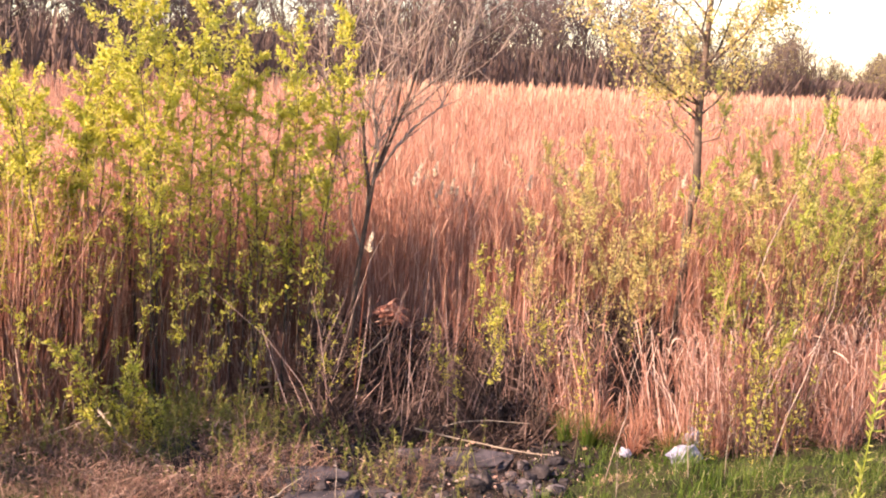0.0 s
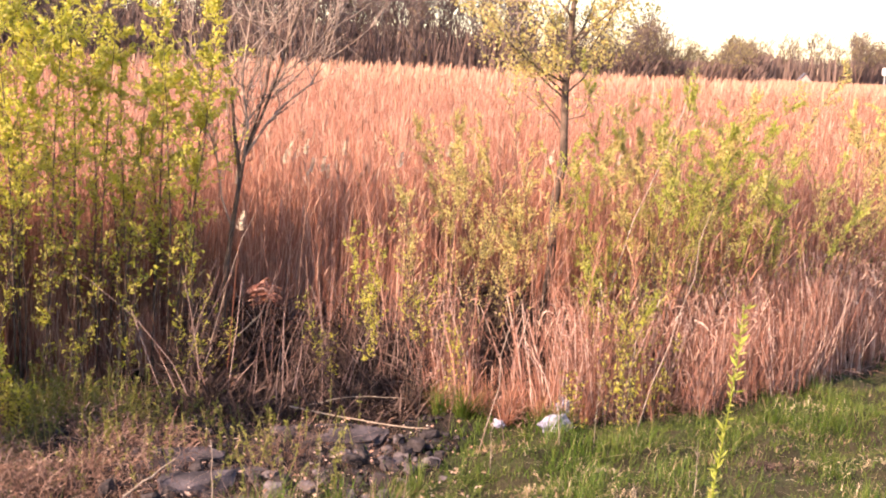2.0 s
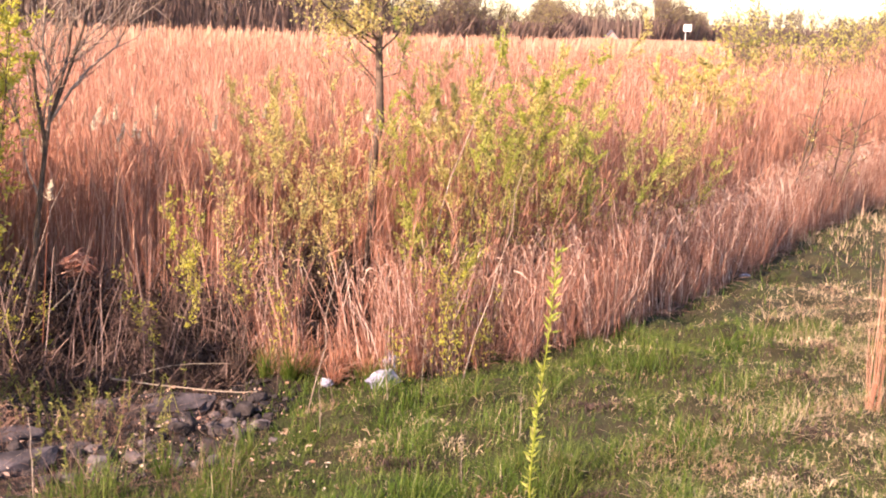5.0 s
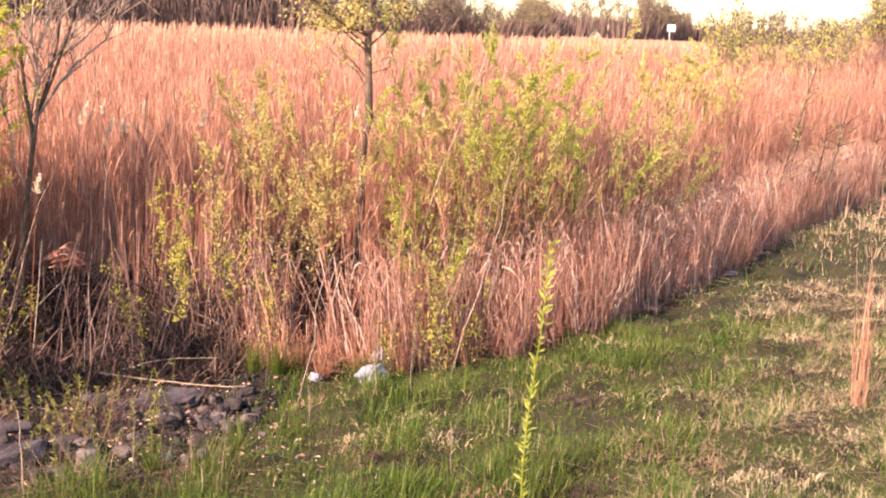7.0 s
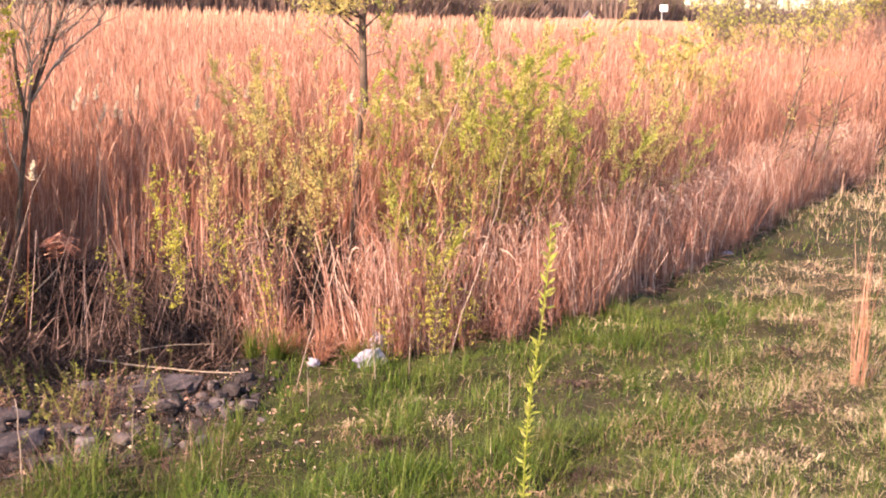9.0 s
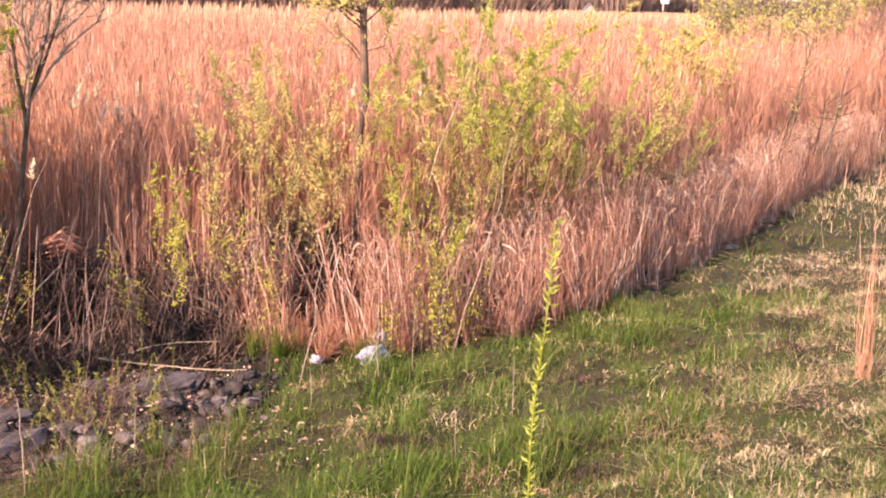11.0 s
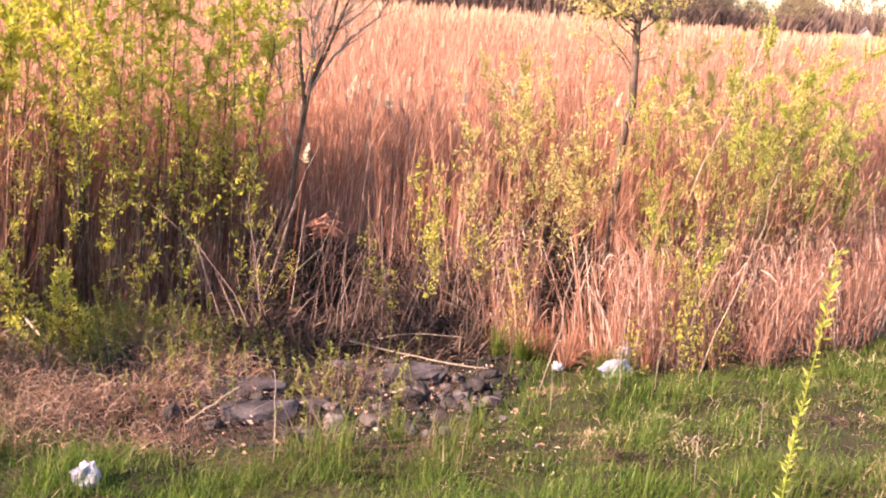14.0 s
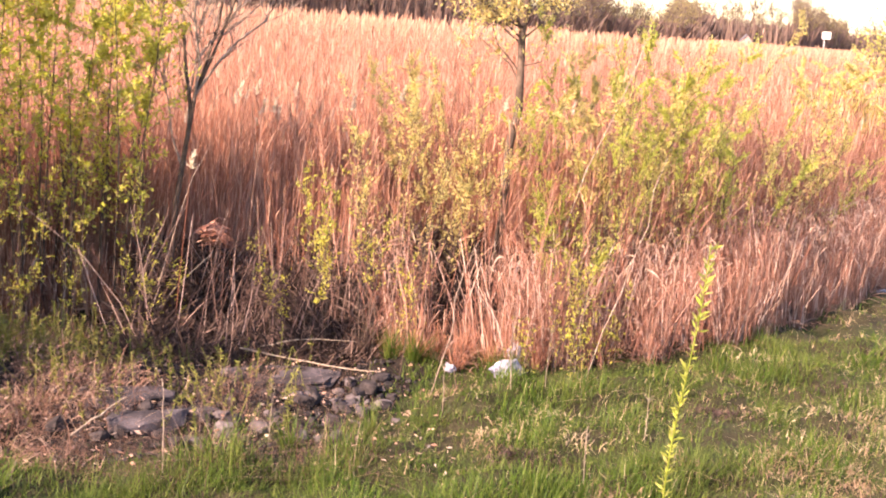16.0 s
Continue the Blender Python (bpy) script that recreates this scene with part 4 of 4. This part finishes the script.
def build_clumps():
    r = np.random.default_rng(67)
    tussock(6.38, 8.15, 1.85, 26, M_REED_LEAF, "tall upright tuft of orange dry grass", "dry_grass_tuft", 0.07, 0.5, 3)
    tussock(6.42, 8.1, 0.95, 26, M_STRAW, "wispy dead grass blades round a tall tuft", "dry_grass_wisp", 0.35, 0.9, 4)
    for i, (x, y, h) in enumerate(((-1.35, 8.3, 0.5), (-1.7, 7.9, 0.45), (-2.2, 8.1, 0.5), (-1.0, 8.7, 0.45), (-1.5, 8.9, 0.5), (-2.6, 8.5, 0.5), (-2.9, 8.9, 0.35), (-2.0, 7.4, 0.4), (-3.0, 8.0, 0.5), (-1.5, 7.5, 0.3))):
        thatch(x, y, 0.5, 0.4, h * 0.6, 380, M_RUST_STRAW, "matted heap of russet dead grass", "dead_grass_heap", 80 + i, 0.3)
    for i, (x, y) in enumerate(((1.25, 9.75), (1.45, 9.7), (0.3, 7.75), (0.9, 8.0))):
        tussock(x, y, 0.34, 130, M_GRASS, "bright green tuft of fresh grass", "green_grass_tuft", 0.5, 0.6, 120 + i)
    for i in range(54):
        x = 0.9 + 9.1 * r.random() ** (1.0 if i < 26 else 0.7)
        y = r.uniform(6.2, edge(x) - 0.6)
        thatch(x, y, r.uniform(0.2, 0.55), r.uniform(0.14, 0.3), 0.05, 110, M_STRAW if i % 3 else M_PALE_STRAW, "small flattened patch of pale dead grass", "straw_patch", 140 + i, 0.0, 0.5)
    for i, (x, y) in enumerate(((1.3, 9.95), (1.5, 9.8), (1.7, 9.95), (1.85, 9.75), (2.0, 10.05), (2.2, 9.85), (2.4, 10.0), (2.6, 9.8), (2.8, 10.1), (3.3, 10.1), (3.9, 10.3), (4.5, 10.6))):
        tussock(x, y, 0.55, 80, M_REED_LEAF, "leaning clump of orange dry grass at the reed edge", "dry_grass_clump", 0.7, 0.9, 170 + i)


def build_hollows():
    """Dark matted patches that paint shadowed hollows into the turf."""
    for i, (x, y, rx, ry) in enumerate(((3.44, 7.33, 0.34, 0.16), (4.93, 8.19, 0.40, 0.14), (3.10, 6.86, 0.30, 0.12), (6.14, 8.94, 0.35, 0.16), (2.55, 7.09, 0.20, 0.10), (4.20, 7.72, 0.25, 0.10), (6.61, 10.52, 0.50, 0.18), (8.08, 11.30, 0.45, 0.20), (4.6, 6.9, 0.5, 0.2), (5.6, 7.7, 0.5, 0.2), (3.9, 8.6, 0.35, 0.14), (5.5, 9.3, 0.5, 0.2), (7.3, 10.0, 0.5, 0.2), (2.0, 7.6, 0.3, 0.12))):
        thatch(x, y, rx, ry, 0.03, 420, M_ROTTEN_SHADE, "dark matted grass standing in for a shadowed hollow", "shadow_thatch", 260 + i, 0.0, 0.5)


build_weeds()
build_clumps()
build_hollows()


# ---- rubble, sticks and litter ----
def rock_mesh(sx, sy, sz, seed, rough=0.18):
    r = random.Random(seed)
    bm = bmesh.new()
    bmesh.ops.create_icosphere(bm, subdivisions=3 if sx > 0.2 else 2, radius=1)
    off = Vector((r.uniform(0, 50), r.uniform(0, 50), r.uniform(0, 50)))
    cuts = [(Vector((r.gauss(0, 1), r.gauss(0, 1), r.gauss(0, 0.35))).normalized(), r.uniform(0.42, 0.75)) for _ in range(5)]
    for v in bm.verts:
        p = v.co.copy()
        d = noise.noise(p * 1.3 + off) * 0.6 + noise.noise(p * 3.1 + off) * rough * 1.7
        q = p * (1 + d)
        q = Vector([math.copysign(min(abs(c), 0.72 + 0.1 * noise.noise(p + off)), c) for c in q])
        for side, reach in cuts:
            q -= side * max(0.0, q.dot(side) - reach)
        v.co = Vector((q.x * sx, q.y * sy, q.z * sz)) / 1.02
    return bm


def build_rubble():
    r = random.Random(71)
    # flat concrete slabs
    for i, (x, y, sx, sy, sz, rz, tx) in enumerate(((-0.72, 8.05, 0.40, 0.24, 0.09, 12, 8), (-1.05, 8.4, 0.36, 0.22, 0.08, -20, 4), (-0.35, 8.35, 0.30, 0.2, 0.08, 5, -6), (-0.78, 8.5, 0.42, 0.22, 0.09, 8, 3), (-0.45, 7.95, 0.26, 0.18, 0.08, -15, 10))):
        bm = rock_mesh(sx, sy, sz, 300 + i, 0.3)
        ob = part("concrete_slab", bm, M_CONCRETE, None)
        ob.matrix_world = pose(x, y, float(ground_height(x, y)) + sz * 0.45, tx, 0, rz)
        tagged(ob, "broken flat slab of weathered grey concrete", "slab", "concrete slabs")
    bm = rock_mesh(0.85, 0.30, 0.10, 340, 0.4)
    ob = part("culvert_slab", bm, M_CONCRETE, None)
    ob.matrix_world = pose(0.40, 9.34, float(ground_height(0.40, 9.34)) - 0.055, 4, 0, 3)
    tagged(ob, "long half-buried grey concrete slab by the ditch", "slab")
    for i in range(290):
        if i < 100:
            x, y = r.gauss(0.72, 0.22), r.gauss(8.85, 0.2)
        else:
            x, y = r.uniform(-1.4, 0.9), r.uniform(7.7, 9.3)
        s = r.uniform(0.025, 0.09) if i < 220 else r.uniform(0.015, 0.04)
        bm = rock_mesh(s * r.uniform(0.9, 1.5), s, s * r.uniform(0.6, 0.9), 400 + i)
        ob = part("stone", bm, M_PALE_STONE if i % 4 == 0 else M_STONE, None)
        ob.matrix_world = pose(x, y, float(ground_height(x, y)) + s * 0.35, r.uniform(-20, 20), r.uniform(-20, 20), r.uniform(0, 360))
        tagged(ob, "rough grey lump of stone in a rubble heap", "stone", "rubble stones")


def build_gravel():
    """Crumbs of stone and clods between the lumps."""
    r = np.random.default_rng(73)
    n = 5200
    x, y = r.uniform(-1.9, 1.5, n), r.uniform(7.5, 10.3, n)
    ok = (x < 0.6 + 0.45 * (y - 7.5)) & (y < edge(x) + 0.2)
    x, y = x[ok], y[ok]
    n = len(x)
    c = np.stack([x, y, ground_height(x, y) + 0.004], 1)
    s = 0.006 + 0.03 * r.random(n) ** 3
    corner = np.array([[1, 0, 0], [-1, 0, 0], [0, 1, 0], [0, -1, 0], [0, 0, 0.8], [0, 0, -0.8]])
    v = c[:, None] + (corner[None] + r.normal(0, 0.25, (n, 6, 3))) * s[:, None, None]
    t = np.array([[0, 2, 4], [2, 1, 4], [1, 3, 4], [3, 0, 4], [2, 0, 5], [1, 2, 5], [3, 1, 5], [0, 3, 5]])
    ob = mesh_object("gravel", v, (np.arange(n)[:, None, None] * 6 + t[None]), M_STONE)
    tagged(ob, "dark crumbs of stone and earth round the rubble", "gravel", kind="stuff")


def stick(a, b, sag, rad, label, name="stick", material=None, seed=0):
    r = np.random.default_rng(seed)
    a, b = np.array(a, float), np.array(b, float)
    s = np.linspace(0, 1, 9)[:, None]
    p = a + (b - a) * s + np.array([0, 0, 1.0]) * sag * np.sin(np.pi * s) + np.r_[[[0, 0, 0]], r.normal(0, 0.008, (8, 3)).cumsum(0)]
    ob = mesh_object(name, *tubes(p[None], np.linspace(rad, rad * 0.5, 9)[None], 6), material or M_DEADWOOD, smooth=True)
    return tagged(ob, label, "stick", "fallen sticks")


def crumpled(name, x, y, sx, sy, sz, seed, label):
    """Thin crumpled plastic, thrown down."""
    bm = bmesh.new()
    bmesh.ops.create_icosphere(bm, subdivisions=3, radius=1)
    off = Vector((seed * 3.7, seed * 1.3, 0))
    for v in bm.verts:
        p = v.co.copy()
        d = 0.45 * noise.noise(p * 1.8 + off) + 0.3 * abs(noise.noise(p * 4.0 + off)) + 0.15 * noise.noise(p * 9 + off)
        q = p * (0.9 + d)
        v.co = Vector((q.x * sx, q.y * sy, max(q.z, -0.5) * sz))
    ob = part(name, bm, M_PLASTIC, None)
    ob.matrix_world = pose(x, y, float(ground_height(x, y)) + sz * 0.45, 0, 0, seed * 37 % 90 - 20)
    return tagged(ob, label, "litter", "plastic litter")


def build_litter():
    stick((-0.08, 9.82, 0.11), (1.15, 9.36, 0.05), -0.03, 0.0085, "long pale fallen stick across the ditch", seed=1)
    stick((0.1, 9.98, 0.08), (0.98, 9.85, 0.17), 0.04, 0.007, "pale broken reed lying over the ditch", seed=2)
    stick((-3.5, 8.6, 0.05), (-2.65, 9.2, 0.35), 0.0, 0.010, "straight grey stick leaning on dead grass", seed=3)
    stick((-2.75, 9.3, 0.32), (-1.95, 8.6, 0.10), -0.10, 0.014, "curved bleached branch lying in dead grass", seed=4)
    stick((-1.2, 7.75, 0.08), (-0.85, 8.05, 0.28), 0.0, 0.009, "short pale stick leaning on the rubble", seed=5)
    stick((-0.55, 7.3, 0.0), (-0.62, 7.75, 0.5), 0.03, 0.0045, "pale dead stalk standing by the rubble", seed=6)
    stick((-1.0, 10.3, 0.05), (-0.35, 10.9, 0.75), 0.05, 0.009, "grey stick propped on the reeds", seed=7)
    crumpled("plastic_bag", 2.26, 9.48, 0.16, 0.10, 0.105, 1, "crumpled white plastic bag in the dry grass")
    crumpled("plastic_scrap", 2.42, 9.85, 0.11, 0.07, 0.12, 2, "pale torn plastic scrap caught in dry stems")
    crumpled("paper_scrap", 1.78, 9.65, 0.06, 0.05, 0.05, 3, "small pale scrap of paper on the ground")
    crumpled("plastic_bottle_scrap", -1.66, 6.74, 0.095, 0.08, 0.10, 4, "bright white crumpled plastic in the grass")
    crumpled("paper_scrap", 8.2, 13.4, 0.08, 0.06, 0.05, 5, "small pale scrap of paper on the ground")
    # flattened fans of dry reed
    for i, (x, y, z) in enumerate(((-0.30, 11.1, 0.86), (-0.45, 10.35, 0.12))):
        r = np.random.default_rng(200 + i)
        n = 70
        az = r.normal(0.1, 0.35, n)
        w = np.stack([np.cos(az), np.sin(az), r.normal(0.05, 0.15, n)], 1)
        b = r.normal(0, 0.04, (n, 3)) - [0.2, 0, 0]
        L = (0.55 if i else 1.0) * r.uniform(0.12, 0.34, n)[:, None]
        p = np.stack([b, b + w * L * 0.6 + [0, 0, 0.04], b + w * L - [0, 0, 0.03]], 1)
        ob = mesh_object("flattened_reed_sheaf", *ribbons(p, np.array([[0.8, 1, 0.2]]) * 0.014 * np.ones((n, 1)), unit(np.cross(w, [0, -0.5, 1]))), M_RUST_STRAW if i else M_STEM)
        ob.location = (x, y, z)
        tagged(ob, "orange sheaf of flattened reed leaves caught in stalks", "reeds")
    # tall single plumes
    r = np.random.default_rng(91)
    spec = [(-0.58, 10.33, 1.60), (-0.25, 12.6, 2.0), (-0.2, 12.7, 2.07), (0.05, 12.5, 1.92), (0.17, 12.4, 1.95), (0.22, 12.6, 1.85), (1.02, 12.5, 2.02), (0.0, 12.4, 1.8), (0.4, 12.8, 2.1), (-1.2, 11.6, 1.95)]
    spec += [(r.uniform(-1.6, 3.6), r.uniform(11.7, 14.5), r.uniform(1.75, 2.2)) for _ in range(26)]
    for i, (x, y, z) in enumerate(spec):
        root = thing("plumed_reed", x, y, "tall reed with a pale fluffy plume", "reed", "plumed reeds")
        h = z - root.location.z
        p = np.stack([np.linspace(-0.12, 0, 5), np.zeros(5), np.linspace(-0.05, h, 5)], 1)
        mesh_object("stalk", *tubes(p[None], np.linspace(0.005, 0.003, 5)[None], 5), M_STEM, root)
        n = 90
        u = r.random(n)
        b = np.stack([0.03 * u ** 2, 0 * u, h + 0.17 * u - 0.01], 1)
        w = np.stack([r.normal(0.3, 0.5, n), r.normal(0, 0.5, n), r.uniform(0.3, 1.2, n)], 1)
        v, t = leaves(b, w, r.uniform(0.03, 0.075, n) * (1.1 - 0.7 * u), 0.012, r)
        mesh_object("plume", v, t, M_PALE_PLUME if i < 10 or i % 3 == 0 else M_PLUME, root)


def build_leaf_litter():
    """Dry leaves blown over the rubble."""
    r = np.random.default_rng(77)
    n = 1200
    x = r.uniform(-3.5, 1.5, n)
    y = r.uniform(7.3, 10.2, n)
    ok = y < edge(x) + 0.2
    x, y = x[ok], y[ok]
    n = len(x)
    az = r.uniform(0, 6.28, n)
    v, t = leaves(np.stack([x, y, ground_height(x, y) + r.uniform(0.01, 0.07, n)], 1), np.stack([np.cos(az), np.sin(az), r.normal(0, 0.35, n)], 1), r.uniform(0.02, 0.06, n), r.uniform(0.01, 0.03, n), r)
    ob = mesh_object("leaf_litter", v, t, M_PALE_LEAF)
    tagged(ob, "curled pale dry leaves scattered on the rubble", "leaf litter", kind="stuff")


build_rubble()
build_leaf_litter()
build_gravel()
build_litter()


# ---- distance ----
def far_woods(name, line, depth, count, h0, h1, label, seed, leaf_material, leaf_n, leaf_size, under=6000, under_h=2.6, under_w=(0.06, 0.35)):
    """A belt of bare trees along a line of the plan, with undergrowth at its foot."""
    r = np.random.default_rng(seed)
    line = np.array(line, float)
    cum = np.r_[0, np.cumsum(np.linalg.norm(np.diff(line, axis=0), axis=1))]

    def along(n):
        s = r.uniform(0, cum[-1], n)
        d = np.abs(r.random(n)) * depth
        p = np.stack([np.interp(s, cum, line[:, 0]), np.interp(s, cum, line[:, 1])], 1)
        return p + unit(p) * d[:, None], s / cum[-1]

    p, s = along(count)
    h = r.uniform(h0, h1, count) * (1 + 0.15 * np.sin(s * 17 + seed))
    base = on_ground(p, 0.1)
    k = 6
    path = stalk_paths(base, h, r.normal(0, 0.04, (count, 2)), r.normal(0, 0.05, (count, 2)), k, r)
    wood = [tubes(path, np.linspace(1, 0.15, k)[None] * (0.0085 * h)[:, None] * r.uniform(0.5, 1.2, count)[:, None], 4)]
    nb = 18
    who = np.repeat(np.arange(count), nb)
    u = r.uniform(0.25, 0.98, len(who)) * (k - 1)
    i = np.minimum(u.astype(int), k - 2)
    st = path[who, i] + (path[who, i + 1] - path[who, i]) * (u - i)[:, None]
    az = r.uniform(0, 6.28, len(who))
    o = unit(np.stack([np.cos(az), np.sin(az), r.uniform(0.5, 1.8, len(who))], 1))
    L = (h[who] * r.uniform(0.10, 0.28, len(who)))[:, None]
    bp = np.stack([st, st + o * L * 0.5, st + o * L + [0, 0, 0.15] * L], 1)
    wood.append(tubes(bp, np.array([[1, 0.6, 0.25]]) * (0.0035 * h[who])[:, None], 3))
    nt = 6
    w2 = np.repeat(np.arange(len(who)), nt)
    st = bp[w2, 0] + (bp[w2, 2] - bp[w2, 0]) * r.uniform(0.2, 1, (len(w2), 1))
    o2 = unit(r.normal(size=(len(w2), 3)) * 0.7 + o[w2] + [0, 0, 0.4])
    l2 = L[w2] * r.uniform(0.25, 0.6, (len(w2), 1))
    root = new(name)
    a = mesh_object("trunks", *join(*wood), M_DARK_BARK, root)
    side = unit(np.cross(o2, unit(np.c_[st[:, :2], 0 * st[:, :1]])))
    b = mesh_object("twig_mass", *ribbons(np.stack([st, st + o2 * l2], 1), np.array([[1, 0.4]]) * 0.055 * np.ones((len(w2), 1)) * h1 / 12, side), M_DARK_BARK, root)
    made = [a, b]
    if leaf_n:
        w3 = r.integers(0, len(w2), leaf_n)
        v, t = leaves(st[w3] + o2[w3] * l2[w3] * r.random((leaf_n, 1)) + r.normal(0, 0.3, (leaf_n, 3)), r.normal(size=(leaf_n, 3)), leaf_size * r.uniform(0.6, 1.2, leaf_n), leaf_size * 0.6, r)
        made.append(mesh_object("budding_leaves", v, t, leaf_material, root))
    if under:
        q, _ = along(under)
        hh = under_h * r.uniform(0.3, 1, under)
        swing = 0.3 * min(1.0, 2.5 / under_h)
        pp = stalk_paths(on_ground(q), hh, r.normal(0, swing, (under, 2)), r.normal(0, swing, (under, 2)), 3, r)
        az = r.uniform(-0.7, 0.7, under)
        made.append(mesh_object("undergrowth", *ribbons(pp, np.array([[1, 0.8, 0.2]]) * r.uniform(*under_w, under)[:, None], np.stack([np.cos(az), np.sin(az), 0 * az], 1)), M_UNDER, root))
    for ob in made:
        ob["kind"] = "stuff"
    tagged(root, label, "woods", kind="stuff")


def build_distance():
    far_woods("bare_woods", [(-75, 34), (-26, 52), (0, 83), (18, 92)], 26, 520, 7.0, 13, "dark bare spring woods behind the reeds", 301, M_FAR_LEAF, 16000, 0.20, 26000, 6.2)
    far_woods("bare_woods", [(18, 92), (33, 104)], 18, 90, 5.5, 8.0, "lower budding woods behind the reeds", 302, M_FAR_LEAF, 11000, 0.2, 11000, 5.0, (0.08, 0.4))
    far_woods("scrub_belt", [(33, 104), (45, 114)], 16, 60, 4.0, 5.8, "low budding scrub at the reeds' far edge", 305, M_FAR_LEAF, 12000, 0.2, 11000, 4.6, (0.1, 0.45))
    far_woods("distant_woods", [(58, 155), (64, 168), (80, 206)], 26, 110, 5.5, 8.0, "low distant woods with budding trees", 303, M_FAR_LEAF, 18000, 0.35, 15000, 6.6, (0.2, 0.6))
    far_woods("distant_woods", [(80, 206), (95, 233), (118, 240), (165, 305), (330, 380)], 40, 300, 9, 12.5, "distant brown woods with budding trees", 306, M_FAR_LEAF, 32000, 0.45, 22000, 8.5, (0.2, 0.75))
    far_woods("hedge", [(24, 42), (33, 46), (44, 54), (62, 62)], 9, 80, 2.7, 4.5, "yellow-olive bushes along the rise", 304, M_HEDGE, 13000, 0.17, 3000, 1.8)
    # pinkish gabled house among the trees
    root = new("house")
    root.matrix_world = pose(100.5, 226, 0, 0, 0, -20)
    tagged(root, "small pinkish gabled house among bare trees", "house")
    bm = bmesh.new()
    w, d, h, rf = 1.15, 2.6, 3.0, 4.4
    a = [bm.verts.new(p) for p in ((-w, -d, 0), (w, -d, 0), (w, -d, h), (0, -d, rf), (-w, -d, h))]
    b = [bm.verts.new(p) for p in ((-w, d, 0), (w, d, 0), (w, d, h), (0, d, rf), (-w, d, h))]
    bm.faces.new(a)
    bm.faces.new(b[::-1])
    for i in range(5):
        j = (i + 1) % 5
        bm.faces.new((a[i], b[i], b[j], a[j]))
    bmesh.ops.recalc_face_normals(bm, faces=bm.faces)
    part("wall", bm, M_HOUSE, root)
    for sgn in (-1, 1):
        bm = bmesh.new()
        q = [(0, -d - 0.3, rf + 0.18), (0, d + 0.3, rf + 0.18), (sgn * (w + 0.35), d + 0.3, h - 0.2), (sgn * (w + 0.35), -d - 0.3, h - 0.2)]
        top = [bm.verts.new(p) for p in q]
        low = [bm.verts.new((p[0], p[1], p[2] - 0.14)) for p in q]
        bm.faces.new(top)
        bm.faces.new(low[::-1])
        for i in range(4):
            bm.faces.new((top[i], low[i], low[(i + 1) % 4], top[(i + 1) % 4]))
        bmesh.ops.recalc_face_normals(bm, faces=bm.faces)
        part("roof", bm, M_ROOF, root, "dark roof slope")
    for x, z in ((-0.5, 2.3), (0.5, 2.3)):
        bm = bmesh.new()
        bmesh.ops.create_cube(bm, size=1, matrix=Matrix.Translation((x, -d - 0.02, z)) @ Matrix.Diagonal((0.45, 0.08, 0.8, 1)))
        part("window", bm, M_GLASS, root, "dark window")
    # white sign on a pole
    root = new("roadside_sign")
    root.matrix_world = pose(115.5, 221.5, 0, 0, 0, -27)
    tagged(root, "white square sign on a tall pole beyond the reeds", "sign")
    bm = bmesh.new()
    bmesh.ops.create_cone(bm, cap_ends=True, segments=12, radius1=0.10, radius2=0.08, depth=5.0, matrix=Matrix.Translation((0, 0, 2.5)))
    part("pole", bm, M_WHITE, root)
    bm = bmesh.new()
    bmesh.ops.create_cube(bm, size=1, matrix=Matrix.Translation((0.3, -0.2, 5.6)) @ Matrix.Diagonal((1.7, 0.16, 1.45, 1)))
    bmesh.ops.bevel(bm, geom=bm.edges[:], offset=0.06, segments=2, affect="EDGES")
    part("panel", bm, M_WHITE, root, "plain white panel")


build_distance()
